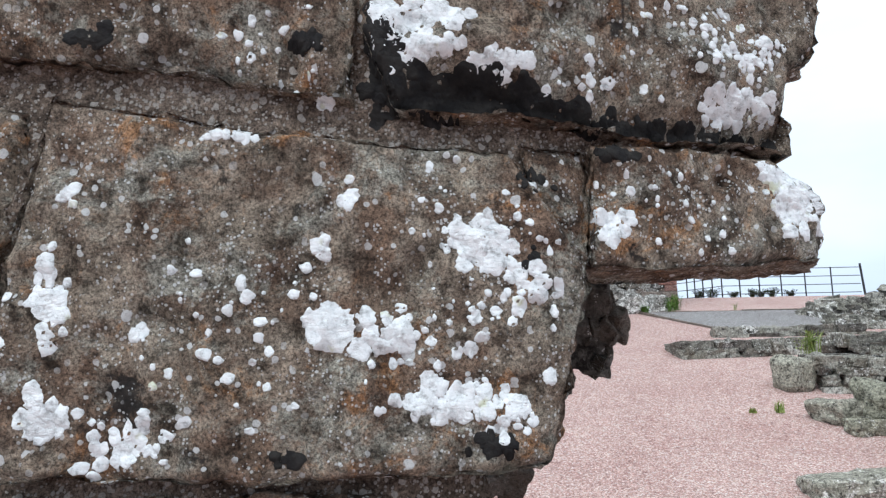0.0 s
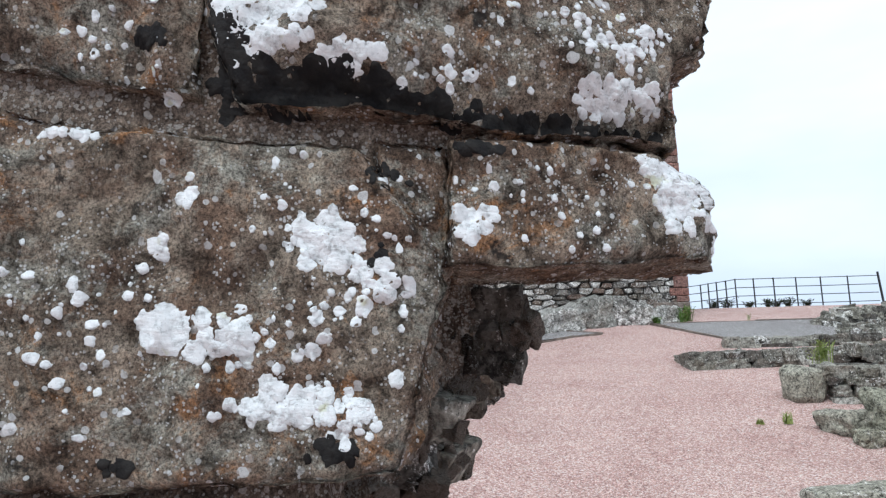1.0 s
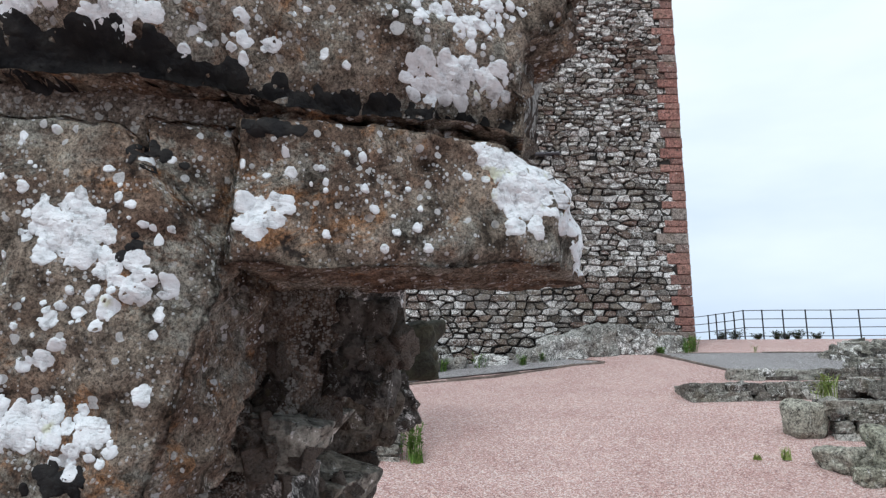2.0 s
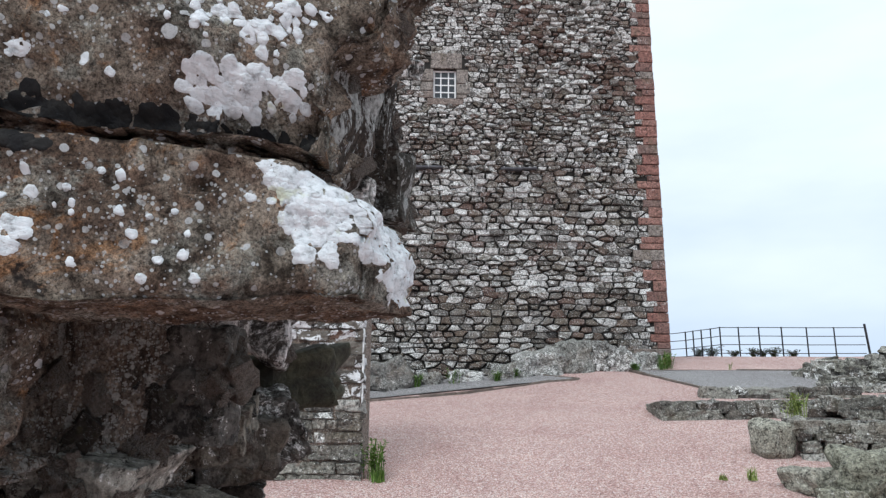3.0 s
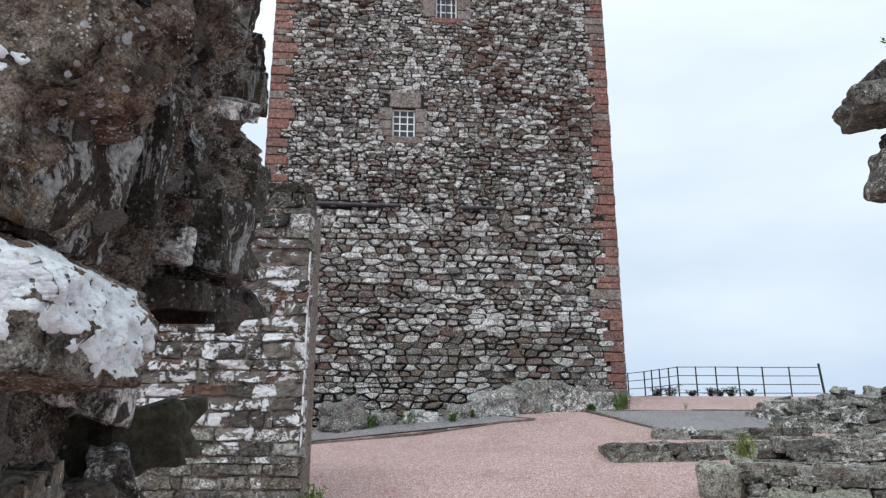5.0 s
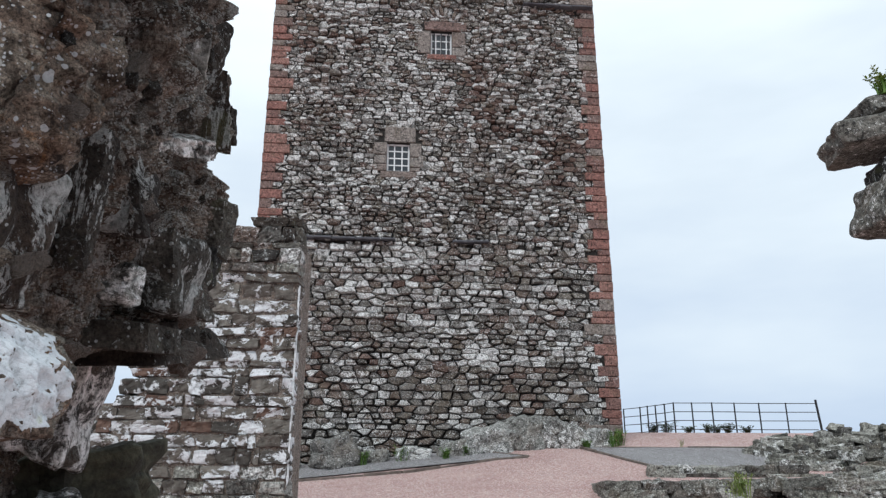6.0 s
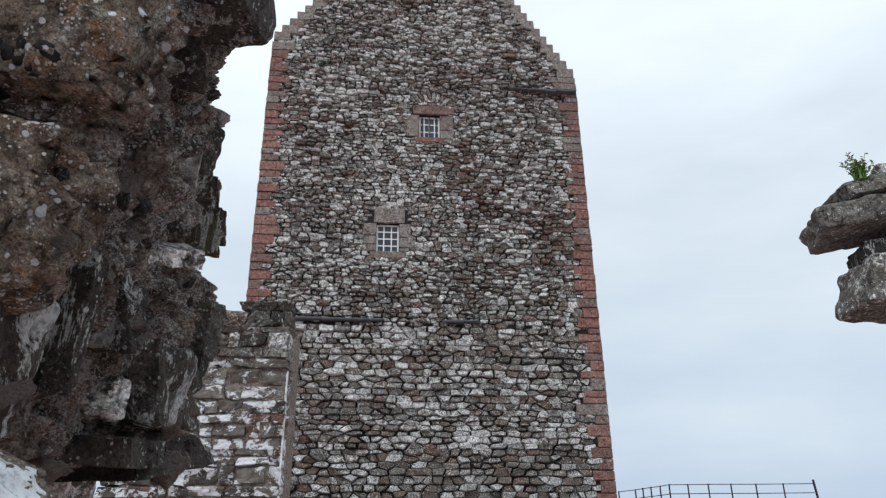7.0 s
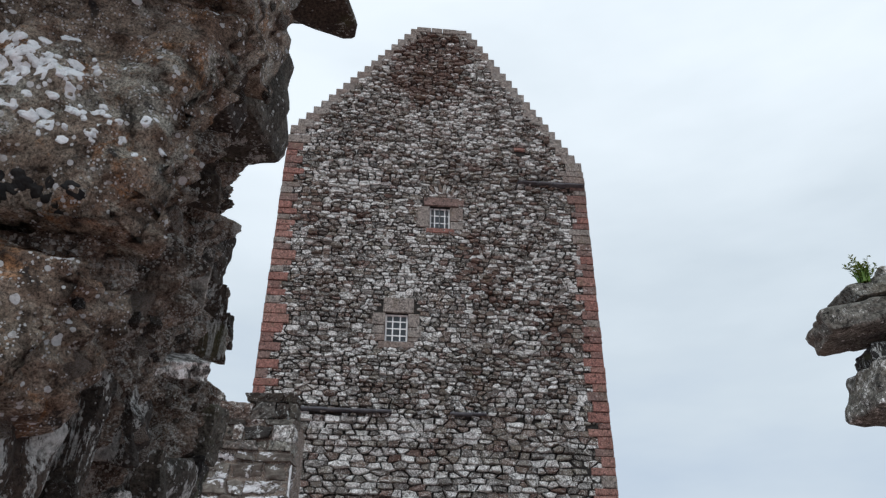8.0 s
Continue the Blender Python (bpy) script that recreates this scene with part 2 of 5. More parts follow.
def make_gravel(name, stops, worn):
    n = Nodes(name)
    d, c = n.cells(56.0, n.bent(45, 0.007))
    r, g, b = n.red(c)
    base = n.ramp(r, stops)
    d2, c2 = n.cells(110.0)
    r2, g2, b2 = n.red(c2)
    base = n.mix(0.8, base, n.ramp(r2, [(0.0, (0.15, 0.14, 0.14)), (0.5, (0.5, 0.5, 0.5)), (1.0, (0.86, 0.86, 0.86))]), "OVERLAY")
    big = n.noise(0.9, 5, 0.6, 0.5)
    base = n.mix(0.55, base, n.ramp(big, [(0.3, (0.38, 0.36, 0.36)), (0.5, (0.5, 0.5, 0.5)), (0.7, (0.62, 0.61, 0.6))]), "OVERLAY")
    base = n.mix(n.math("MULTIPLY", n.step(n.noise(2.6, 6, 0.7), 0.60, 0.72), 0.5), base, worn)
    # shade in the crevices between chips, painted into the colour
    base = n.mix(n.math("MULTIPLY", n.step(d, 0.5, 0.8), 0.45), base, (0.16, 0.10, 0.09))
    h = n.math("SUBTRACT", 1.0, d)
    return n.done(base, 0.9, h, 0.9, 0.02)


def make_rubble_mass():
    """The torn core of a wall: brown mortar and stone in one crumbling mass, streaked grey and speckled white."""
    n = Nodes("torn_wall_core")
    tall = n.stretch(1.0, 1.0, 0.42)
    big = n.noise(7.0, 6, 0.68, 0.5, tall)
    mid = n.noise(26.0, 6, 0.72, 0.3, tall)
    fine = n.noise(150.0, 5, 0.8)
    base = n.ramp(big, [(0.32, (0.022, 0.019, 0.017)), (0.43, (0.10, 0.078, 0.063)), (0.52, (0.22, 0.183, 0.152)), (0.60, (0.12, 0.088, 0.067)), (0.72, (0.31, 0.285, 0.25))])
    base = n.mix(0.9, base, n.ramp(mid, [(0.36, (0.10, 0.09, 0.08)), (0.5, (0.5, 0.5, 0.5)), (0.64, (0.84, 0.83, 0.81))]), "OVERLAY")
    base = n.mix(0.85, base, n.ramp(fine, [(0.38, (0.08, 0.07, 0.065)), (0.5, (0.5, 0.5, 0.5)), (0.62, (0.9, 0.9, 0.88))]), "OVERLAY")
    rust = n.step(n.noise(8.0, 5, 0.7, 0.6), 0.60, 0.70)
    base = n.mix(n.math("MULTIPLY", rust, 0.45), base, (0.17, 0.085, 0.04))
    where = n.step(n.noise(5.0, 4, 0.6), 0.44, 0.58)
    streak = n.math("MULTIPLY", n.step(n.noise(34.0, 7, 0.8, 0.3, n.stretch(1.0, 1.0, 0.22)), 0.525, 0.57), where)
    specks = n.math("MULTIPLY", n.math("MAXIMUM", spots(n, 130.0, 0.45, 1.3, 180), n.math("MAXIMUM", spots(n, 60.0, 0.72, 1.8, 120), spots(n, 240.0, 0.4, 1.2, 260))), n.step(n.noise(10.0, 5, 0.7), 0.42, 0.52))
    pale = n.math("MAXIMUM", n.math("MULTIPLY", streak, 0.75), n.math("MULTIPLY", specks, 0.75))
    base = n.mix(pale, base, n.ramp(fine, [(0.36, (0.30, 0.30, 0.27)), (0.58, (0.66, 0.66, 0.62))]))
    h = n.math("ADD", n.math("MULTIPLY", mid, 1.2), n.math("ADD", n.math("MULTIPLY", fine, 0.5), n.math("MULTIPLY", pale, 0.15)))
    return n.done(base, 0.95, h, 1.0, 0.02)


SANDSTONE = make_sandstone()
RUBBLE_MASS = make_rubble_mass()
LICHEN = make_lichen()
MORTAR = make_mortar()
JAMB = make_jamb_stone("dark_rubble_stone", 0.57)
STREAKED = make_jamb_stone("streaked_lichen_stone", 0.515)
TOWER_TONES = [(0.0, (0.092, 0.082, 0.070)), (0.16, (0.126, 0.117, 0.107)), (0.34, (0.168, 0.152, 0.128)), (0.52, (0.122, 0.094, 0.078)), (0.66, (0.150, 0.114, 0.094)), (0.78, (0.192, 0.185, 0.174)), (0.90, (0.070, 0.067, 0.064)), (0.96, (0.148, 0.100, 0.085))]
# black algae tone that also serves as painted shade under the blocks
ALGAE_SHADE = make_plain("black_algae_and_shade", (0.005, 0.005, 0.006), (0.016, 0.015, 0.014), 30.0, 0.85, 0.0, 0.7, 0.01)
RUBBLE = make_rubble("tower_rubble", TOWER_TONES, 0.09)
RUBBLE_ONE = make_rubble("tower_rubble_single", TOWER_TONES, 0.06, False)
RED_TONES = [(0.0, (0.102, 0.064, 0.051)), (0.25, (0.153, 0.106, 0.089)), (0.5, (0.128, 0.085, 0.071)), (0.75, (0.187, 0.157, 0.136)), (0.9, (0.085, 0.068, 0.060))]
RUBBLE_PINK = make_rubble("tower_rubble_reddish", RED_TONES, 0.0)
def make_limewashed():
    """Dark rubble on which broken sheets of white limewash still cling."""
    n = Nodes("limewashed_rubble")
    base = n.ramp(n.rand, [(0.0, (0.075, 0.068, 0.06)), (0.3, (0.13, 0.115, 0.10)), (0.6, (0.17, 0.155, 0.135)), (0.85, (0.14, 0.09, 0.07))], True)
    mid = n.noise(9.0, 6, 0.7)
    fine = n.noise(40.0, 5, 0.75)
    base = n.mix(0.8, base, n.ramp(mid, [(0.32, (0.18, 0.17, 0.16)), (0.5, (0.5, 0.5, 0.49)), (0.68, (0.78, 0.78, 0.77))]), "OVERLAY")
    sheet_mask = n.math("ADD", n.noise(5.0, 8, 0.74, 0.4, n.stretch(1, 1, 1.5)), n.math("MULTIPLY", n.math("SUBTRACT", n.math("FRACT", n.math("MULTIPLY", n.rand, 5.7)), 0.5), 0.12))
    white = n.step(sheet_mask, 0.522, 0.532)
    base = n.mix(n.math("MULTIPLY", white, 0.92), base, n.ramp(fine, [(0.3, (0.55, 0.57, 0.58)), (0.55, (0.80, 0.81, 0.82))]))
    h = n.math("ADD", n.math("ADD", mid, n.math("MULTIPLY", fine, 0.5)), n.math("MULTIPLY", white, 0.3))
    return n.done(base, 0.92, h, 0.8, 0.03)


WHITEWASHED = make_limewashed()
GREYWALL = make_rubble("grey_field_stone", [(0.0, (0.13, 0.125, 0.11)), (0.22, (0.21, 0.205, 0.18)), (0.42, (0.095, 0.09, 0.082)), (0.58, (0.27, 0.265, 0.235)), (0.8, (0.17, 0.165, 0.14)), (0.92, (0.34, 0.335, 0.31))], 0.015, False)
MOSSROCK = make_rubble("moss_grey_boulder", [(0.0, (0.24, 0.235, 0.185)), (0.35, (0.28, 0.275, 0.23)), (0.7, (0.21, 0.21, 0.165))], -0.02, False)
CRAGROCK = make_rubble("pale_crag_rock", [(0.0, (0.19, 0.19, 0.175)), (0.35, (0.25, 0.25, 0.235)), (0.7, (0.15, 0.145, 0.135))], 0.05, False)
# core of dark joints, taken near black to put the gaps' shade into its colour
DARKCORE = make_plain("dark_wall_core", (0.014, 0.013, 0.012), (0.040, 0.036, 0.032), 9.0, 0.95, 0.0, 0.8, 0.03)
LIMEWASH = make_plain("old_limewash", (0.55, 0.56, 0.56), (0.78, 0.79, 0.79), 12.0, 0.9, 0.0, 0.6, 0.01, 50.0)
RED_ASHLAR = make_rubble("red_sandstone_ashlar", [(0.0, (0.25, 0.125, 0.105)), (0.3, (0.20, 0.115, 0.10)), (0.55, (0.28, 0.155, 0.13)), (0.78, (0.19, 0.13, 0.115)), (0.93, (0.22, 0.185, 0.165))], -0.07, False)
GREY_ASHLAR = make_rubble("grey_sandstone_ashlar", [(0.0, (0.24, 0.21, 0.19)), (0.5, (0.26, 0.235, 0.215)), (0.8, (0.22, 0.18, 0.16))], -0.12, False)
PINK_GRAVEL = make_gravel("pink_granite_gravel", [(0.0, (0.32, 0.185, 0.165)), (0.3, (0.47, 0.305, 0.275)), (0.6, (0.57, 0.405, 0.37)), (0.85, (0.62, 0.485, 0.455)), (1.0, (0.74, 0.66, 0.63))], (0.55, 0.42, 0.37))
GREY_GRAVEL = make_gravel("grey_gravel", [(0.0, (0.13, 0.13, 0.13)), (0.5, (0.27, 0.27, 0.275)), (1.0, (0.45, 0.45, 0.45))], (0.2, 0.2, 0.19))
KERB = make_plain("grey_brown_edging", (0.085, 0.068, 0.058), (0.17, 0.138, 0.118), 7.0)
IRON = make_plain("black_painted_iron", (0.015, 0.017, 0.02), (0.035, 0.035, 0.04), 20.0, 0.5, 0.0, 0.2)
WHITE_PAINT = make_plain("white_window_paint", (0.75, 0.76, 0.76), (0.82, 0.82, 0.81), 6.0, 0.5, 0.0, 0.1)
GLASS = Nodes("dark_window_glass").done((0.02, 0.024, 0.03), 0.08, spec=0.6)
LEAF = make_plain("green_leaf", (0.07, 0.14, 0.025), (0.15, 0.25, 0.05), 14.0, 0.6, 0.0, 0.2)
SHRUB = make_plain("dark_shrub_leaf", (0.025, 0.04, 0.014), (0.06, 0.085, 0.03), 14.0, 0.6, 0.0, 0.2)
DRYLEAF = make_plain("yellow_green_weed", (0.18, 0.25, 0.06), (0.28, 0.34, 0.11), 14.0, 0.7, 0.0, 0.2)
MOSSY_DARK = make_plain("dark_mossy_stone", (0.035, 0.034, 0.026), (0.085, 0.083, 0.055), 9.0, 0.9, 0.0, 0.8, 0.02, 60.0)
SLATE = make_plain("roof_slate_and_drip_shade", (0.07, 0.07, 0.08), (0.12, 0.12, 0.13), 3.0, 0.7)


# ---- mesh helpers ----
def mesh_object(name, verts, faces, material, parent=None, label="", smooth=False):
    me = bpy.data.meshes.new(name)
    me.from_pydata([tuple(v) for v in verts], [], faces)
    me.materials.append(material)
    if smooth:
        me.polygons.foreach_set("use_smooth", [True] * len(me.polygons))
    ob = new(name, me)
    if parent:
        ob.parent = parent
    if label:
        ob["label"] = label
    return ob


def empty(name, at=(0, 0, 0)):
    ob = new(name)
    ob.location = at
    ob.empty_display_size = 0.1
    return ob


def box_lattice(nu, nv, nd):
    """The surface of a box as (u, v, d) in 0..1, with its quads."""
    index, verts, faces = {}, [], []

    def vid(i, j, k):
        if (i, j, k) not in index:
            index[i, j, k] = len(verts)
            verts.append((i / nu, j / nv, k / nd))
        return index[i, j, k]

    for i in range(nu):
        for j in range(nv):
            faces.append((vid(i, j, 0), vid(i + 1, j, 0), vid(i + 1, j + 1, 0), vid(i, j + 1, 0)))
            faces.append((vid(i, j, nd), vid(i, j + 1, nd), vid(i + 1, j + 1, nd), vid(i + 1, j, nd)))
    for i in range(nu):
        for k in range(nd):
            faces.append((vid(i, 0, k), vid(i, 0, k + 1), vid(i + 1, 0, k + 1), vid(i + 1, 0, k)))
            faces.append((vid(i, nv, k), vid(i + 1, nv, k), vid(i + 1, nv, k + 1), vid(i, nv, k + 1)))
    for j in range(nv):
        for k in range(nd):
            faces.append((vid(0, j, k), vid(0, j + 1, k), vid(0, j + 1, k + 1), vid(0, j, k + 1)))
            faces.append((vid(nu, j, k), vid(nu, j, k + 1), vid(nu, j + 1, k + 1), vid(nu, j + 1, k)))
    return np.array(verts), faces


def rough_noise(p, scale, seed):
    q = Vector(p) * scale + Vector((seed * 7.13, seed * 3.7, -seed * 5.1))
    return noise.fractal(q, 1.0, 2.1, 4)


def facet_noise(p, scale, seed):
    """Cellular noise: flat chips with creases between them."""
    q = Vector(p) * scale + Vector((seed * 3.1, -seed * 2.3, seed * 1.7))
    return noise.voronoi(q)[0][1] - noise.voronoi(q)[0][0]


def rock(name, centre, size, seed, material, parent=None, turn=(0, 0, 0), n=6, knobby=0.10, chips=0.06, square=0.22, label="", skew=1.0):
    """A rough block of stone: a box with worn corners, broken into facets."""
    lat, faces = box_lattice(n, n, n)
    sx, sy, sz = size
    least = min(size)
    rng = random.Random(seed)
    shear = [rng.uniform(-0.16, 0.16) * skew for _ in range(6)]
    r = square * least
    half = np.array(size) / 2
    out = []
    m = Euler([radians(a) for a in turn]).to_matrix()
    for u, v, d in lat:
        p = np.array((u - 0.5, d - 0.5, v - 0.5)) * np.array(size)
        q = np.clip(p, -(half - r), half - r)
        e = p - q
        ln = np.linalg.norm(e)
        if ln > 0:
            p = q + e / ln * r
        a, b, c = p / half
        p = p * (1 + np.array((shear[0] * c + shear[1] * b, shear[2] * a + shear[3] * c, shear[4] * a + shear[5] * b)))
        k = rough_noise(p / least, 1.1, seed) * knobby + (facet_noise(p / least, 1.4, seed) - 0.25) * chips * 2
        k += rough_noise(p / least, 3.5, seed + 9) * knobby * 0.45
        nrm = p / (np.linalg.norm(p) + 1e-6)
        p = p + nrm * k * least
        out.append(m @ Vector(p) + Vector(centre))
    return mesh_object(name, out, faces, material, parent, label)


def along(points, s):
    """The point at the part s of a polyline, by its segments' lengths."""
    pts = [np.array(p, float) for p in points]
    lens = [np.linalg.norm(b - a) for a, b in zip(pts, pts[1:])]
    left = s * sum(lens)
    for a, b, ln in zip(pts, pts[1:], lens):
        if left <= ln or b is pts[-1]:
            return a + (b - a) * min(1.0, left / ln)
        left -= ln
    return pts[-1]


def face_y(x):
    """Where the near wall's face stands: it bends away towards its broken end."""
    return 1.065 + 0.06 * x + max(0.0, x - 0.14) * 0.33


def ashlar(name, low, high, left, right, seed, parent, proud=0.0, depth=0.4, under=0.0, round_off=0.018, cell=0.014, rough=0.015, splay=0.0, broken=0.0, label=""):
    """A dressed block of the near wall between four outlines in (x, z), worn and chipped."""
    w = abs(right[0][0] - left[0][0])
    h = abs(left[-1][1] - left[0][1])
    nu, nv, nd = max(6, int(w / cell)), max(6, int(h / cell)), max(5, int(depth / cell))
    lat, faces = box_lattice(nu, nv, nd)
    c00, c10, c01, c11 = (np.array(p, float) for p in (low[0], low[-1], high[0], high[-1]))
    out = []
    for u, v, d in lat:
        b, t, l, r = along(low, u), along(high, u), along(left, v), along(right, v)
        xz = (1 - v) * b + v * t + (1 - u) * l + u * r - ((1 - u) * (1 - v) * c00 + u * (1 - v) * c10 + (1 - u) * v * c01 + u * v * c11)
        edge = min(u * w, (1 - u) * w, v * h, (1 - v) * h)
        back = d * depth
        y = face_y(xz[0]) - proud + back
        p = Vector((xz[0], y, xz[1]))
        if edge < round_off:
            k = 1 - edge / round_off
            if d < 0.5:
                y += round_off * (1 - math.sqrt(max(0.0, 1 - k * k))) * (1 if d == 0 else 0)
        if under and v < 0.3 and d == 0:
            y += under * (1 - v / 0.3) ** 1.5 * (0.6 + 0.8 * noise.noise(Vector((xz[0] * 6, seed, 0))))
        f = rough_noise(p, 7.0, seed) * rough + rough_noise(p, 26.0, seed + 3) * rough * 0.55 + rough_noise(p, 70.0, seed + 4) * rough * 0.22
        f += (facet_noise(p, 12.0, seed) - 0.2) * rough * 0.9
        if u == 1 and broken:
            f += ((facet_noise(p, 22.0, seed + 2) - 0.25) * 0.05 + rough_noise(p, 40.0, seed + 1) * 0.012) * broken
        pit = noise.noise(Vector(p) * 16.0 + Vector((seed, 0, 0)))
        f -= max(0.0, pit - 0.42) * 0.06
        if d == 0:
            y -= f * (1.0 if edge > 0.004 else 0.4)
        wob = 0.008 * rough_noise(p, 14.0, seed + 5) + 0.006 * rough_noise(p, 45.0, seed + 6)
        dx = wob * (1 if u in (0.0, 1.0) else 0) * (1 if u == 1 else -1)
        dz = (0.008 * rough_noise(p, 14.0, seed + 7) + 0.005 * rough_noise(p, 45.0, seed + 8)) * (1 if v in (0.0, 1.0) else 0)
        out.append((xz[0] + dx + splay * u * d + (f * 1.5 if u == 1 and 0 < d else 0), y, xz[1] + dz + (f * 0.6 if v == 1 and d > 0 else 0)))
    return mesh_object(name, out, faces, SANDSTONE, parent, label, True)


# ---- ground ----
def smooth01(a, lo, hi):
    k = min(1.0, max(0.0, (a - lo) / (hi - lo)))
    return k * k * (3 - 2 * k)


def ground_z(x, y):
    """The hill: level by the near wall, then rising to the tower, level behind it, falling away beyond the fence."""
    s = 0.23 * min(y, 13.5) + 0.212 * max(0.0, y - 13.5) - 1.475
    z = 0.25 * math.log(1 + math.exp(max(-40.0, min(40.0, s / 0.25))))
    top = 4.0
    if z > top - 0.6:
        z = top - 0.6 * math.exp(-(z - top + 0.6) / 0.6)
    z += 0.085 * max(-6.0, min(0.0, x - 4.2)) * smooth01(y, 13, 19) * (1 - smooth01(y, 30, 40))
    z += 0.14 * math.exp(-((x + 0.9) / 1.8) ** 2 - ((y - 9.8) / 1.7) ** 2)
    far = max(0.0, math.hypot(x - 3, y - 14) - 24.0)
    z -= min(22.0, 0.012 * far * far)
    return z


def spread(fine_lo, fine_hi, step, far):
    a = list(np.arange(fine_lo, fine_hi + 1e-6, step))
    grow, k = [], step
    while not grow or grow[-1] < far:
        k *= 1.35
        grow.append((grow[-1] if grow else 0) + k)
    return [fine_lo - g for g in reversed(grow)] + a + [fine_hi + g for g in grow]


def sheet(name, xs, ys, material, lift=0.0, dents=0.012):
    verts, faces, nx = [], [], len(xs)
    for y in ys:
        for x in xs:
            z = ground_z(x, y) + lift
            if abs(x) < 40 and abs(y) < 60:
                z += dents * noise.fractal(Vector((x * 1.3, y * 1.3, 4.0)), 1.0, 2.0, 3)
            verts.append((x, y, z))
    for j in range(len(ys) - 1):
        for i in range(nx - 1):
            a = j * nx + i
            faces.append((a, a + 1, a + nx + 1, a + nx))
    return mesh_object(name, verts, faces, material, None, "", True)


ground = sheet("ground", spread(-9, 16, 0.25, 3000), spread(-4, 29, 0.25, 3000), PINK_GRAVEL)
tagged(ground, "pink granite gravel path climbing the slope to the tower", "gravel path", kind="structure")


def bed(name, corners, material, label, n=16):
    """A patch of ground cover between four corners, laid a little proud of the path."""
    verts, faces = [], []
    a, b, c, d = (np.array(p, float) for p in corners)
    for j in range(n + 1):
        for i in range(n + 1):
            u, v = i / n, j / n
            p = (1 - v) * ((1 - u) * a + u * b) + v * ((1 - u) * d + u * c)
            verts.append((p[0], p[1], ground_z(p[0], p[1]) + 0.035 + 0.008 * noise.noise(Vector((p[0] * 3, p[1] * 3, 0)))))
    for j in range(n):
        for i in range(n):
            k = j * (n + 1) + i
            faces.append((k, k + 1, k + n + 2, k + n + 1))
    ob = mesh_object(name, verts, faces, material, None, "", True)
    return tagged(ob, label, "gravel bed", kind="structure")


def edging(name, points, seed, width=0.10, high=0.05):
    """A kerb of flat-laid edging stones along a line on the ground; each stone is a part."""
    rng = random.Random(seed)
    ob = empty(name)
    for (x0, y0), (x1, y1) in zip(points, points[1:]):
        run = math.hypot(x1 - x0, y1 - y0)
        s = 0.0
        while s < run - 0.05:
            ln = min(rng.uniform(0.7, 1.1), run - s)
            a, b = s / run, (s + ln - 0.015) / run
            pa = np.array((x0 + (x1 - x0) * a, y0 + (y1 - y0) * a))
            pb = np.array((x0 + (x1 - x0) * b, y0 + (y1 - y0) * b))
            nrm = np.array((-(pb - pa)[1], (pb - pa)[0])) / np.linalg.norm(pb - pa) * width / 2
            bot, top, verts = -0.08, high + rng.uniform(-0.015, 0.015), []
            for h, k in ((bot, 1.0), (top - 0.015, 1.0), (top, 0.72)):
                for p, s2 in ((pa, -1), (pb, -1), (pb, 1), (pa, 1)):
                    q = p + nrm * s2 * k
                    verts.append((q[0], q[1], ground_z(p[0], p[1]) + h))
            faces = [(8, 9, 10, 11)]
            for r in (0, 4):
                faces += [(r + i, r + (i + 1) % 4, r + 4 + (i + 1) % 4, r + 4 + i) for i in range(4)]
            mesh_object("edging_stone", verts, faces, KERB, ob)
            s += ln
    return tagged(ob, "low grey-brown edging kerb bordering the gravel path", "kerb", kind="structure")


# ---- the near wall and its broken end ----
wall_near = empty("wall_near")
tagged(wall_near, "ruined wall of weathered brown sandstone blocks with white lichen", "ruined wall", kind="structure")


def mortar_body(name, x0, x1, y_in, depth, z0, z1, seed, parent, bend=True, n=(40, 40)):
    lat, faces = box_lattice(n[0], n[1], 10)
    out = []
    for u, v, d in lat:
        x = x0 + (x1 - x0) * u
        z = z0 + (z1 - z0) * v
        p = Vector((x, d * depth, z))
        y = (face_y(x) if bend else 0) + y_in + d * depth
        k = rough_noise(p, 7.0, seed) * 0.022 + rough_noise(p, 30.0, seed) * 0.010
        out.append((x + (k * 1.6 if u == 1 else 0), y - (k if d == 0 else 0), z + (k if v in (0, 1) else 0)))
    return mesh_object(name, out, faces, MORTAR, parent, "brown gritty lime mortar core", True)


mortar_body("mortar_core", -3.2, 0.50, 0.010, 0.30, 1.80, 2.40, 2, wall_near, n=(120, 40))
mortar_body("mortar_core", -3.2, 0.30, 0.110, 0.30, 2.41, 2.95, 4, wall_near, n=(100, 30))
mortar_body("mortar_core", -3.2, 0.06, 0.030, 0.28, -0.05, 1.79, 3, wall_near, n=(110, 60))

# front blocks: bottom, top, left and right outlines in (x, z)
ashlar("stone", [(-1.05, 2.10), (-0.65, 2.082), (-0.38, 2.053), (-0.133, 2.012)], [(-1.05, 2.42), (-0.142, 2.42)], [(-1.05, 2.10), (-1.05, 2.42)], [(-0.133, 2.012), (-0.126, 2.10), (-0.142, 2.42)], 11, wall_near, 0.030, 0.4, 0.05)
ashlar("stone", [(-0.050, 1.988), (0.155, 1.978), (0.373, 1.966), (0.640, 1.972)], [(-0.10, 2.40), (0.76, 2.37)], [(-0.050, 1.988), (-0.105, 2.12), (-0.10, 2.40)], [(0.640, 1.972), (0.655, 2.125), (0.715, 2.155), (0.76, 2.37)], 12, wall_near, 0.040, 0.20, 0.13, cell=0.009, splay=0.0, broken=0.5)
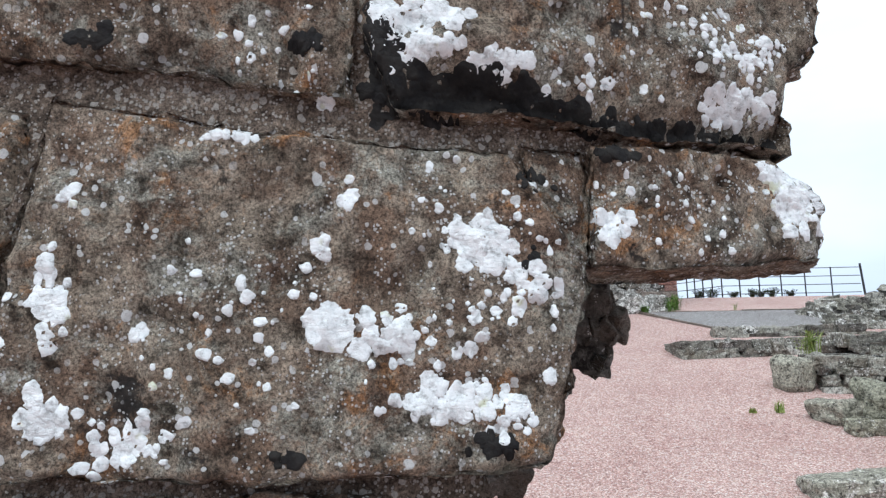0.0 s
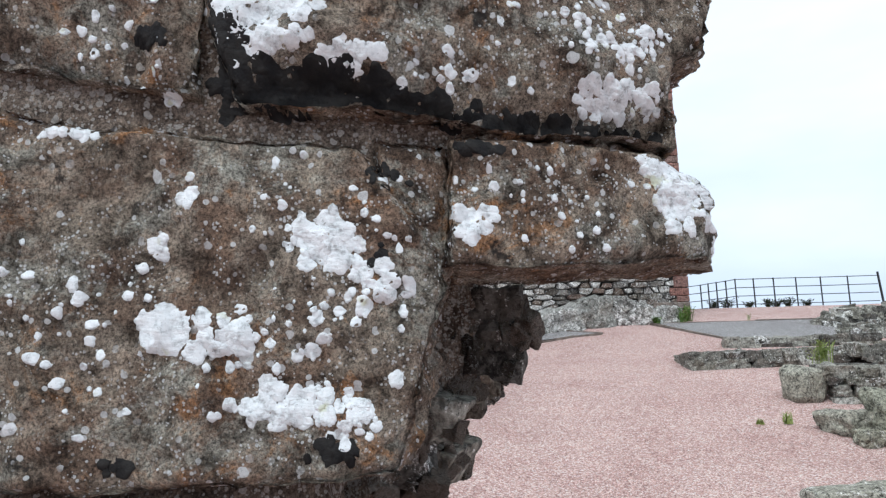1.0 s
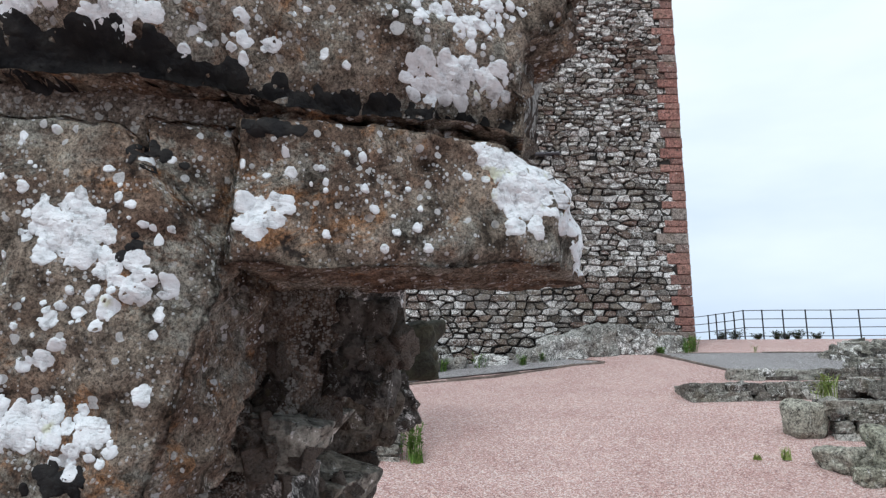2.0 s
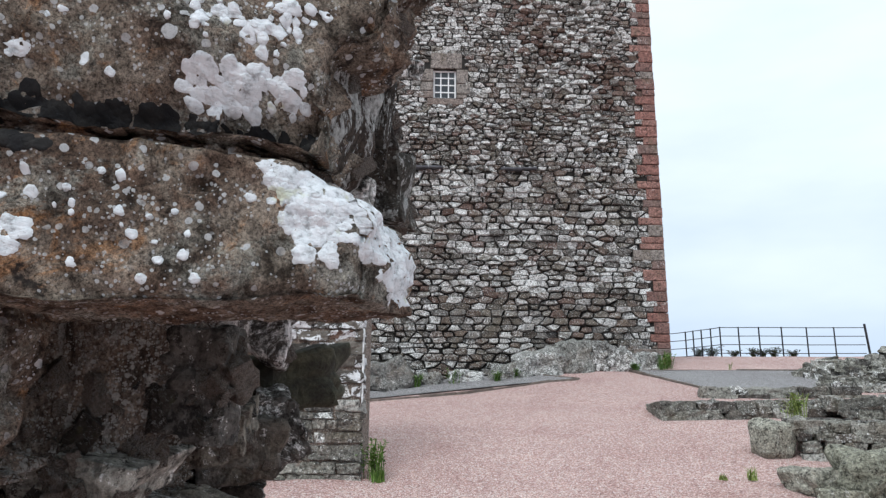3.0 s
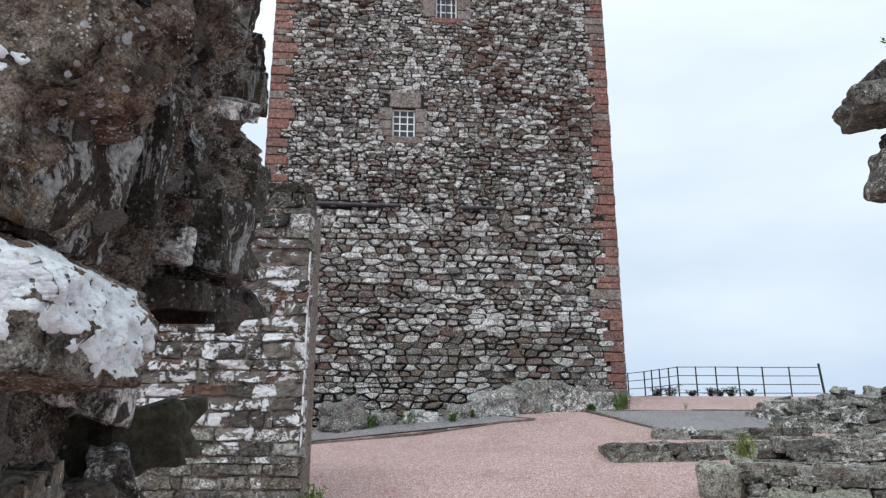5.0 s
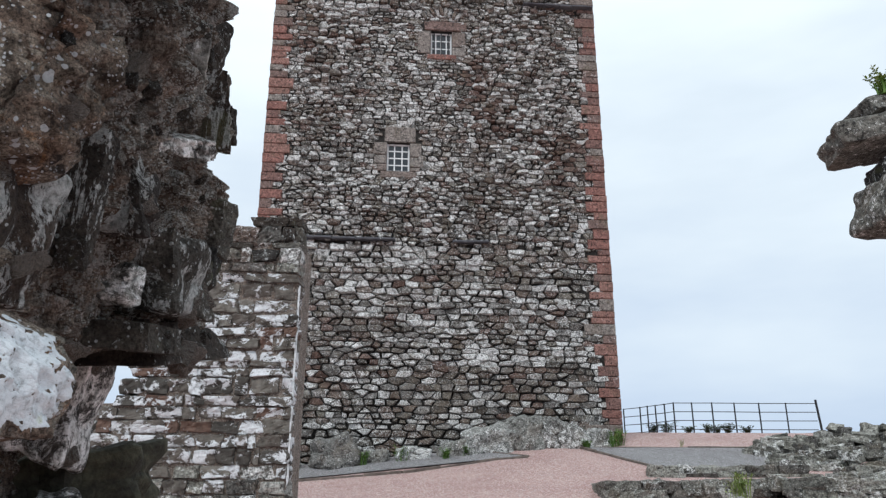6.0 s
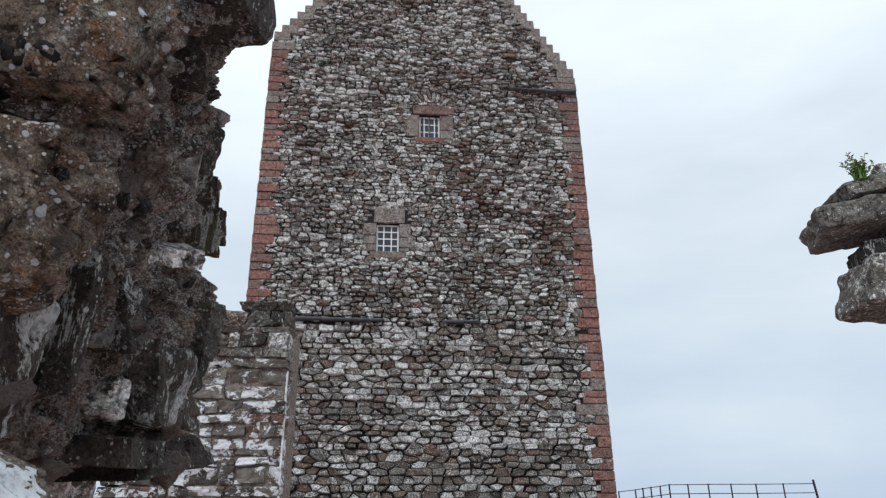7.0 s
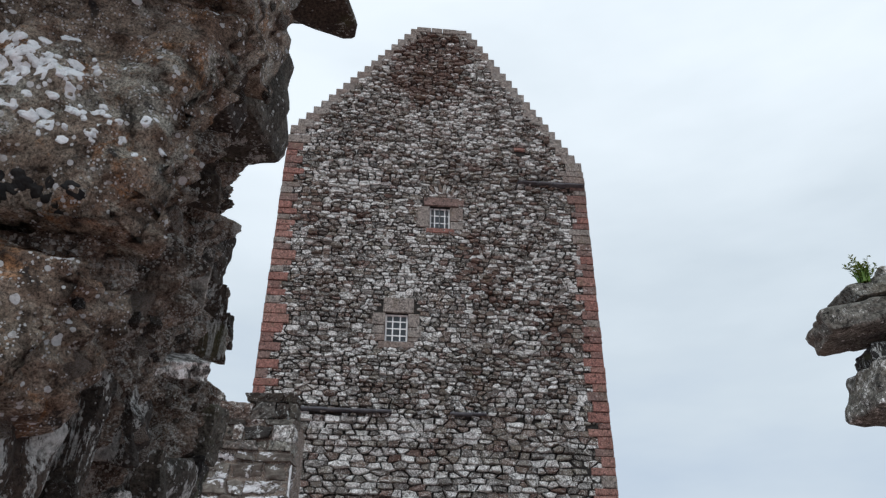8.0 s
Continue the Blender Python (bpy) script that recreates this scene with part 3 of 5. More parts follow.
ashlar("stone", [(-0.62, 1.455), (-0.30, 1.440), (0.06, 1.443), (0.172, 1.455)], [(-0.575, 2.012), (-0.26, 1.960), (-0.05, 1.938), (0.12, 1.928)], [(-0.62, 1.455), (-0.628, 1.76), (-0.602, 1.85), (-0.575, 2.012)], [(0.172, 1.455), (0.243, 1.71), (0.236, 1.765), (0.12, 1.928)], 13, wall_near, 0.024, 0.28, 0.0, cell=0.009)
ashlar("stone", [(0.250, 1.753), (0.45, 1.758), (0.700, 1.778)], [(0.256, 1.950), (0.43, 1.962), (0.615, 1.952)], [(0.250, 1.753), (0.256, 1.950)], [(0.700, 1.778), (0.698, 1.87), (0.680, 1.915), (0.615, 1.952)], 14, wall_near, 0.024, 0.24, 0.0, cell=0.008, splay=0.042)
ashlar("stone", [(0.150, 1.875), (0.242, 1.772)], [(0.140, 1.940), (0.248, 1.944)], [(0.150, 1.875), (0.140, 1.940)], [(0.242, 1.772), (0.248, 1.944)], 15, wall_near, 0.004, 0.3, 0.0, cell=0.008)
ashlar("stone", [(-1.2, 1.79), (-0.66, 1.77), (-0.630, 1.80)], [(-1.2, 2.03), (-0.615, 2.0)], [(-1.2, 1.79), (-1.2, 2.03)], [(-0.630, 1.80), (-0.615, 2.0)], 16, wall_near, 0.012)
ashlar("stone", [(-1.2, 1.46), (-0.645, 1.46)], [(-1.2, 1.765), (-0.655, 1.745)], [(-1.2, 1.46), (-1.2, 1.765)], [(-0.645, 1.46), (-0.655, 1.745)], 17, wall_near, 0.010)
ashlar("stone", [(-1.2, 1.17), (-0.52, 1.17)], [(-1.2, 1.43), (-0.53, 1.42)], [(-1.2, 1.17), (-1.2, 1.43)], [(-0.52, 1.17), (-0.53, 1.42)], 18, wall_near, 0.010)
ashlar("stone", [(-0.50, 1.17), (-0.08, 1.17)], [(-0.51, 1.42), (-0.08, 1.415)], [(-0.50, 1.17), (-0.51, 1.42)], [(-0.08, 1.17), (-0.08, 1.415)], 19, wall_near, 0.006)
ashlar("stone", [(0.20, 2.44), (0.55, 2.43), (0.80, 2.45)], [(0.20, 3.00), (0.93, 2.98)], [(0.20, 2.44), (0.20, 3.00)], [(0.80, 2.45), (0.835, 2.56), (0.84, 2.70), (0.93, 2.98)], 20, wall_near, 0.035, 0.13, 0.07, round_off=0.05, rough=0.024, broken=0.8)
ashlar("stone", [(-0.60, 2.45), (0.17, 2.45)], [(-0.60, 2.86), (0.17, 2.87)], [(-0.60, 2.45), (-0.60, 2.86)], [(0.17, 2.45), (0.17, 2.87)], 21, wall_near, 0.010)
# unseen overhanging course, added to keep light off the stones below
ashlar("stone", [(-0.60, 3.03), (0.50, 3.02), (0.90, 3.03)], [(-0.60, 3.70), (0.95, 3.70)], [(-0.60, 3.03), (-0.60, 3.70)], [(0.90, 3.03), (0.95, 3.70)], 22, wall_near, 0.26, 0.55, 0.05, cell=0.03)


def across(x, xs, vs):
    return float(np.interp(x, xs, vs))


def high_x(y, z):
    """How far the broken end reaches out above the opening: a step at the front, leaning out towards the top."""
    front = across(z, (1.95, 2.20, 2.24, 2.36, 2.55, 2.80, 3.10), (0.56, 0.58, 0.69, 0.745, 0.765, 0.78, 0.80))
    middle = across(z, (2.0, 2.12, 2.20, 2.42, 2.55, 2.75, 3.05, 3.25), (0.55, 0.59, 0.61, 0.60, 0.645, 0.645, 0.65, 0.72))
    back = across(z, (2.0, 2.20, 2.55, 2.90, 3.20), (0.52, 0.535, 0.53, 0.51, 0.47))
    return across(y, (1.30, 1.50, 2.05, 2.70), (front, front, middle, back))


def low_x(y, z):
    """The hollow under the overhang: a dark face that falls back towards the ground."""
    flat = across(z, (0.0, 1.20, 1.38, 1.50, 1.60, 2.2), (0.0, 0.03, 0.07, 0.15, 0.28, 0.28))
    return flat + across(y, (1.40, 1.58, 1.68, 1.80, 1.95, 2.60), (-0.34, -0.24, 0.06, 0.02, -0.08, -0.14)) * smooth01(z, 1.48, 1.62)


# hollows where stones have dropped out: y, z, half width, half height, depth
POCKETS = [(1.62, 2.48, 0.055, 0.075, 0.22), (2.24, 2.45, 0.13, 0.085, 0.17), (1.665, 2.20, 0.04, 0.12, 0.16), (1.88, 2.10, 0.10, 0.05, 0.12), (1.42, 2.225, 0.12, 0.03, 0.08), (1.95, 2.70, 0.05, 0.16, 0.09), (2.45, 2.62, 0.10, 0.05, 0.12), (2.35, 2.90, 0.06, 0.14, 0.10), (1.78, 2.82, 0.10, 0.05, 0.10), (2.55, 2.35, 0.07, 0.10, 0.12)]
LOW_POCKETS = [(1.62, 1.47, 0.13, 0.07, 0.16), (2.05, 1.52, 0.16, 0.06, 0.16), (2.40, 1.44, 0.10, 0.06, 0.14), (1.95, 1.36, 0.12, 0.05, 0.12), (2.20, 1.70, 0.05, 0.10, 0.10)]


def torn_core(y0, y1, z0, z1, reach, pockets, n, seed, rough, foot=None):
    """A crumbling mass of rubble and mortar between two depths, its end torn off along reach(y, z)."""
    lat, faces = box_lattice(*n)
    out = []
    for u, v, d in lat:
        y = y0 + (y1 - y0) * d
        zb = foot(y) if foot else z0
        z = zb + (z1 - zb) * v
        end = reach(y, z)
        x = -0.5 + (end + 0.5) * u
        p = Vector((x, y, z))
        q = Vector((x, y, z * 0.55))
        f = rough_noise(q, 5.0, seed) * 0.045 + (facet_noise(q, 9.0, seed) - 0.25) * 0.11 + (facet_noise(q, 24.0, seed + 1) - 0.25) * 0.055 + (facet_noise(p, 55.0, seed + 3) - 0.25) * 0.016 + rough_noise(p, 60.0, seed + 2) * 0.010
        f *= rough
        if u == 1:
            for py, pz, ry, rz, deep in pockets:
                e = ((y - py) / ry) ** 2 + ((z - pz) / rz) ** 2
                if e < 1.6:
                    f -= 1.5 * deep * (1 - smooth01(e + 0.5 * rough_noise(p, 16.0, seed + 4), 0.45, 1.25))
            x += f
        if v == 0:
            z += f * 0.6
        if d in (0.0, 1.0):
            y += f * 0.7 * (1 if d else -1)
        out.append((x, y, z))
    return mesh_object("rubble_core", out, faces, RUBBLE_MASS, wall_near, "torn brown rubble and mortar core streaked with grey lichen", False)


torn_core(1.325, 2.72, 1.98, 3.75, high_x, POCKETS, (26, 230, 180), 5, 1.25, lambda y: 1.985 + 0.15 * smooth01(y, 1.7, 2.7))
torn_core(1.40, 2.62, -0.05, 2.06, low_x, LOW_POCKETS, (14, 200, 120), 8, 0.8)
mortar_body("mortar_core", -1.0, -0.02, 2.55, 1.00, -0.05, 1.60, 6, wall_near, False, (30, 40))

# stones that stand out of the torn end: centre, size, turn
SPURS = [
    ((0.51, 1.405, 2.085), (0.30, 0.23, 0.21), (3, 6, 5)), ((0.575, 1.600, 2.19), (0.25, 0.035, 0.25), (6, 4, 6)),
    ((0.555, 2.22, 2.21), (0.27, 0.27, 0.17), (4, 0, -10)), ((0.42, 2.40, 2.09), (0.44, 0.56, 0.09), (11, 0, -6)),
    ((0.46, 2.74, 2.92), (0.26, 0.12, 0.10), (0, 4, 6)), ((0.46, 2.76, 2.58), (0.28, 0.10, 0.20), (10, 14, 8)), ((0.45, 2.74, 2.38), (0.26, 0.12, 0.12), (0, -8, 4)),
    ((0.635, 1.86, 3.36), (0.34, 0.50, 0.44), (4, 0, -6)), ((0.70, 1.90, 4.03), (0.60, 0.60, 0.42), (4, -4, 6)), ((0.41, 2.62, 3.16), (0.28, 0.14, 0.24), (8, 0, 8)),
    ((0.66, 1.50, 3.02), (0.40, 0.26, 0.18), (6, 2, 8)), ((0.64, 1.78, 2.88), (0.26, 0.16, 0.10), (20, 8, 10)), ((0.56, 2.42, 2.80), (0.20, 0.06, 0.22), (8, 0, 14)),
    ((0.54, 1.92, 2.33), (0.26, 0.14, 0.18), (10, 6, -8)), ((0.52, 2.10, 2.05), (0.30, 0.20, 0.06), (8, 4, 0)),
    ((0.325, 1.715, 1.69), (0.16, 0.09, 0.20), (4, 6, 8)), ((0.23, 2.50, 1.95), (0.22, 0.26, 0.28), (4, 8, 14)), ((0.27, 2.06, 1.60), (0.16, 0.20, 0.10), (14, -10, 10)), ((0.12, 2.24, 1.37), (0.26, 0.24, 0.13), (8, 12, -14)),
    ((0.10, 2.58, 1.38), (0.26, 0.26, 0.14), (0, 8, 10)), ((0.18, 2.50, 1.55), (0.22, 0.20, 0.18), (10, -6, 20)), ((0.06, 1.95, 1.40), (0.26, 0.26, 0.12), (6, 14, 6)),
    ((0.30, 2.56, 1.60), (0.12, 0.12, 0.22), (8, -14, 20)), ((0.16, 1.72, 1.53), (0.22, 0.24, 0.10), (12, 10, 0)),
]
for i, (c, size, turn) in enumerate(SPURS):
    rock("rubble_stone", c, size, 500 + i, GREYWALL if i >= 15 and i != 19 else STREAKED if i in (0, 1, 2, 12, 13) else JAMB, wall_near, turn, 16, 0.09, 0.12, 0.06)
rock("rubble_stone", (0.16, 2.72, 1.735), (0.56, 0.22, 0.19), 540, MOSSY_DARK, wall_near, (6, -8, 14), 18, 0.16, 0.20, 0.12, "dark green mossy stone")
rock("rubble_stone", (0.585, 2.10, 2.745), (0.20, 0.04, 0.28), 541, CRAGROCK, wall_near, (10, 4, 16), 16, 0.08, 0.10, 0.10, "pale lichened slab set on edge")
rock("rubble_stone", (0.60, 2.08, 2.53), (0.22, 0.22, 0.045), 542, CRAGROCK, wall_near, (14, 26, -34), 18, 0.12, 0.16, 0.10, "pale lichened slab standing out of the wall")
rock("rubble_stone", (0.57, 2.03, 2.15), (0.10, 0.06, 0.09), 543, CRAGROCK, wall_near, (0, 0, 0), 12, 0.10, 0.06, 0.3, "pale rounded pebble in the wall")


# ---- lichen on the near wall ----
def near_tree():
    verts, polys = [], []
    for o in wall_near.children:
        k = len(verts)
        verts += [v.co.copy() for v in o.data.vertices]
        polys += [tuple(i + k for i in p.vertices) for p in o.data.polygons]
    return BVHTree.FromPolygons(verts, polys)


TREE = near_tree()
# small broken stones and chips bedded all over the broken end
rng = random.Random(15)
CHIPS = []
for i in range(14):
    ob = rock("chip", (0, 0, 0), (rng.uniform(0.7, 1.3), rng.uniform(0.6, 1.0), rng.uniform(0.35, 0.8)), 700 + i, (JAMB, RUBBLE_MASS, MORTAR, RUBBLE_MASS)[i % 4], wall_near, (0, 0, 0), 6, 0.12, 0.14, 0.06)
    CHIPS.append(ob.data)
    bpy.data.objects.remove(ob)
for _ in range(240):
    y, z = rng.uniform(1.34, 2.62), rng.uniform(1.98, 3.2) if rng.random() < 0.72 else rng.uniform(1.30, 1.9)
    hit = TREE.ray_cast(Vector((1.5, y, z)), Vector((-1, 0, 0)), 2.0)
    if hit[0] is None or (1.76 < z < 1.97 and y < 1.5) or hit[0].x < 0.0:
        continue
    ob = new("chip", rng.choice(CHIPS))
    k = 0.018 + 0.055 * rng.random() ** 2.2
    ob.parent = wall_near
    ob.location = hit[0] - Vector((k * 0.25, 0, 0))
    ob.scale = (k, k, k)
    ob.rotation_euler = (rng.uniform(0, 6), rng.uniform(0, 6), rng.uniform(0, 6))
for _ in range(150):
    hit = TREE.ray_cast(Vector((rng.uniform(-0.05, 0.42), 1.50, rng.uniform(1.15, 1.72))), Vector((0, 1, 0)), 2.0)
    if hit[0] is None:
        continue
    ob = new("chip", rng.choice(CHIPS))
    k = 0.02 + 0.07 * rng.random() ** 1.8
    ob.parent = wall_near
    ob.location = hit[0] + Vector((0, k * 0.2, 0))
    ob.scale = (k, k, k)
    ob.rotation_euler = (rng.uniform(0, 6), rng.uniform(0, 6), rng.uniform(0, 6))
rng = random.Random(5)


def crust(blots, way):
    """Thin round crusts laid on the stone along a direction; blots are (side, height, radius)."""
    verts, faces = [], []
    d = Vector(way).normalized()
    side = Vector((0, 0, 1)).cross(d).normalized() * -1
    for a, z, r in blots:
        rings, k = (0.0, 0.45, 0.8, 1.0), len(verts)
        seg = 28 if r > 0.012 else 12
        ph = rng.uniform(0, 50)
        squash = rng.uniform(0.8, 1.15)
        start = Vector((0, 0, z)) + (Vector((a, 0.2, 0)) if abs(d.y) > 0.7 else Vector((1.4, a, 0)))
        got, lift = [], rng.uniform(0.0010, 0.0022)
        for j, ring in enumerate(rings):
            for i in range(1 if j == 0 else seg):
                t = 6.2832 * i / seg
                lobe = 1 + 0.36 * noise.noise(Vector((math.cos(t) * 1.6 + ph, math.sin(t) * 1.6, r * 40))) + 0.17 * noise.noise(Vector((math.cos(t) * 4.5, math.sin(t) * 4.5 + ph, 3)))
                p = start + side * (math.cos(t) * ring * r * lobe * squash) + Vector((0, 0, math.sin(t) * ring * r * lobe / squash))
                hit = TREE.ray_cast(p, d, 3.0)
                got.append((hit[0] - d * (lift if j < 3 else -0.001), hit[3] + (p - start).length * 0) if hit[0] else None)
        if None in got:
            continue
        mid = got[0][1]
        if max(abs(g[1] - mid) for g in got) > 0.035 + r * 0.5:
            continue
        verts += [g[0] for g in got]
        faces += [(k, k + 1 + i, k + 1 + (i + 1) % seg) for i in range(seg)]
        for j in (0, 1):
            b = k + 1 + j * seg
            faces += [(b + i, b + seg + i, b + seg + (i + 1) % seg, b + (i + 1) % seg) for i in range(seg)]
    return verts, faces


def cluster(x, z, sx, sz, count, least, most):
    out = []
    for _ in range(count):
        r = least + (most - least) * rng.random() ** 1.6
        out.append((x + rng.gauss(0, 0.5) * sx, z + rng.gauss(0, 0.5) * sz, r))
    return out


FRONT = [
    (-0.15, 1.665, 0.026, 0.020, 16, 0.014, 0.028), (-0.02, 2.140, 0.085, 0.040, 44, 0.009, 0.024), (0.118, 2.067, 0.040, 0.018, 16, 0.009, 0.022), (-0.005, 2.085, 0.06, 0.018, 20, 0.009, 0.02),
    (0.065, 1.785, 0.055, 0.034, 44, 0.007, 0.020), (0.15, 1.715, 0.050, 0.055, 44, 0.006, 0.016), (0.04, 1.550, 0.095, 0.030, 70, 0.006, 0.017),
    (0.11, 1.525, 0.05, 0.04, 30, 0.004, 0.012), (-0.549, 1.700, 0.022, 0.055, 36, 0.008, 0.017), (-0.43, 1.494, 0.055, 0.035, 44, 0.005, 0.015),
    (-0.07, 1.644, 0.045, 0.028, 36, 0.007, 0.017),
]
FRONT_MORE = [(0.70, 2.62, 0.10, 0.06, 40, 0.004, 0.012), (0.62, 2.72, 0.10, 0.05, 40, 0.004, 0.014), (-0.552, 1.54, 0.028, 0.030, 24, 0.007, 0.016), (0.53, 2.042, 0.065, 0.026, 54, 0.006, 0.017), (-0.635, 1.63, 0.02, 0.05, 20, 0.008, 0.018)]
FRONT_SMALL = [
    (0.548, 2.130, 0.08, 0.05, 50, 0.004, 0.013), (0.283, 1.818, 0.040, 0.022, 12, 0.007, 0.017), (0.635, 1.885, 0.045, 0.05, 80, 0.007, 0.017), (0.60, 1.925, 0.03, 0.015, 30, 0.007, 0.015),
    (-0.30, 1.950, 0.05, 0.006, 12, 0.006, 0.013), (-0.53, 1.86, 0.012, 0.022, 8, 0.006, 0.012), (-0.16, 1.77, 0.012, 0.020, 5, 0.007, 0.018),
    (-0.12, 1.855, 0.012, 0.02, 4, 0.008, 0.014), (0.02, 1.65, 0.13, 0.10, 40, 0.003, 0.014), (-0.30, 1.65, 0.18, 0.14, 50, 0.003, 0.012),
    (0.45, 2.18, 0.15, 0.08, 40, 0.003, 0.010), (0.30, 2.05, 0.12, 0.03, 14, 0.004, 0.014), (0.10, 1.80, 0.14, 0.10, 34, 0.003, 0.009), (-0.25, 2.10, 0.2, 0.08, 24, 0.003, 0.010),
    (0.55, 2.68, 0.12, 0.08, 46, 0.006, 0.018), (0.42, 1.85, 0.16, 0.07, 26, 0.003, 0.009), (-0.155, 2.015, 0.02, 0.012, 5, 0.006, 0.014),
]
for spec in FRONT + FRONT_MORE + FRONT_SMALL:
    v, f = crust(cluster(*spec), (0, 1, 0))
    if v:
        mesh_object("lichen", v, f, LICHEN, wall_near, "patch of white crusty lichen", True)["kind"] = "stuff"
# algae blots along undersides, joints and grooves; they also paint in contact shade
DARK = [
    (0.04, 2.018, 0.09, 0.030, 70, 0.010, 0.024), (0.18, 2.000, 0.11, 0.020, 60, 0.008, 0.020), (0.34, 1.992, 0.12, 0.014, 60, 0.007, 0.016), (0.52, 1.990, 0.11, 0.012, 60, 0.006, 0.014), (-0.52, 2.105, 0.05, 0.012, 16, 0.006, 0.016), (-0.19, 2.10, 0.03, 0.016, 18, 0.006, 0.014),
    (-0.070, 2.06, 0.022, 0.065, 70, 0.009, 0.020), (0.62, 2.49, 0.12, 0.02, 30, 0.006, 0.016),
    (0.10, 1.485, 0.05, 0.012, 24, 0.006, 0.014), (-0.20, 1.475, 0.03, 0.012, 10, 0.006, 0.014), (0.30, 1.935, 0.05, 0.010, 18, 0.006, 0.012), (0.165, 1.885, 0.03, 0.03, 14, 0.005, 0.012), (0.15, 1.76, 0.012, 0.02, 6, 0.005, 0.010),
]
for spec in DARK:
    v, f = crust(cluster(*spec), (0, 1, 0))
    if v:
        mesh_object("algae", v, f, ALGAE_SHADE, wall_near, "black algae crust and painted shade along the block edges", True)["kind"] = "stuff"
for spec in ((1.36, 1.875, 0.11, 0.06, 110, 0.007, 0.018), (1.38, 1.91, 0.13, 0.03, 70, 0.007, 0.018), (1.42, 1.83, 0.08, 0.04, 70, 0.008, 0.020)):
    v, f = crust(cluster(*spec), (-1, 0, 0))
    if v:
        mesh_object("lichen", v, f, LICHEN, wall_near, "patch of white crusty lichen", True)["kind"] = "stuff"


# ---- the tower ----
YAW = math.atan(0.07)
tower = empty("tower_house")
tower.matrix_world = Matrix.Translation((1.46, 20.505, 0)) @ Matrix.Rotation(YAW, 4, "Z")
tagged(tower, "tall rubble-built tower house with red sandstone quoins and crow-stepped gable", "tower")
HALF, EAVE_L, EAVE_R, TOP = 4.92, 18.1, 17.2, 23.35


def gable_top(u):
    """The height of the gable wall at u, across the face."""
    l = EAVE_L + (u + HALF) * (TOP - EAVE_L) / (HALF - 0.80)
    r = EAVE_R + (HALF - u) * (TOP - EAVE_R) / (HALF - 1.05)
    return min(TOP, l, r)


W1 = (-1.44, -0.78, 10.73, 11.62)
W2 = (-0.195, 0.455, 14.65, 15.47)


def join_boxes(boxes):
    verts, faces = [], []
    for x0, x1, y0, y1, z0, z1 in boxes:
        k = len(verts)
        verts += [(x0, y0, z0), (x1, y0, z0), (x1, y1, z0), (x0, y1, z0), (x0, y0, z1), (x1, y0, z1), (x1, y1, z1), (x0, y1, z1)]
        faces += [(k, k + 1, k + 5, k + 4), (k + 1, k + 2, k + 6, k + 5), (k + 2, k + 3, k + 7, k + 6), (k + 3, k, k + 4, k + 7), (k + 4, k + 5, k + 6, k + 7), (k + 3, k + 2, k + 1, k)]
    return verts, faces


T = 1.6
B0 = 1.2
bx = [(-HALF, W1[0], 0, T, B0, 17.2), (W1[0], W1[1], 0, T, B0, W1[2]), (W1[0], W1[1], 0, T, W1[3], 17.2), (W1[1], W2[0], 0, T, B0, 17.2), (W2[0], W2[1], 0, T, B0, W2[2]), (W2[0], W2[1], 0, T, W2[3], 17.2), (W2[1], HALF, 0, T, B0, 17.2)]
bx += [(-HALF, -HALF + T, T, 12.5, B0, 17.2), (HALF - T, HALF, T, 12.5, B0, 17.2), (-HALF, HALF, 11.0, 12.5, B0, 17.2)]
for box in bx:
    mesh_object("wall", *join_boxes([box]), DARKCORE, tower)
outline = [(-HALF, 17.2), (HALF, 17.2), (1.0, TOP - 0.05), (-0.8, TOP - 0.05), (-HALF, 18.0)]
n = len(outline)
v = [(a, 0, b) for a, b in outline] + [(a, 1.0, b) for a, b in outline]
f = [tuple(range(n)), tuple(range(2 * n - 1, n - 1, -1))] + [(i, n + i, n + (i + 1) % n, (i + 1) % n) for i in range(n)]
mesh_object("gable", v, f, DARKCORE, tower)
v = [(-4.6, 1.0, 17.6), (4.6, 1.0, 17.6), (0.1, 1.0, 22.6), (-4.6, 12.0, 17.6), (4.6, 12.0, 17.6), (0.1, 12.0, 22.6)]
mesh_object("roof", v, [(0, 2, 5, 3), (1, 4, 5, 2), (3, 5, 4), (0, 1, 2)], SLATE, tower, "grey slate roof")


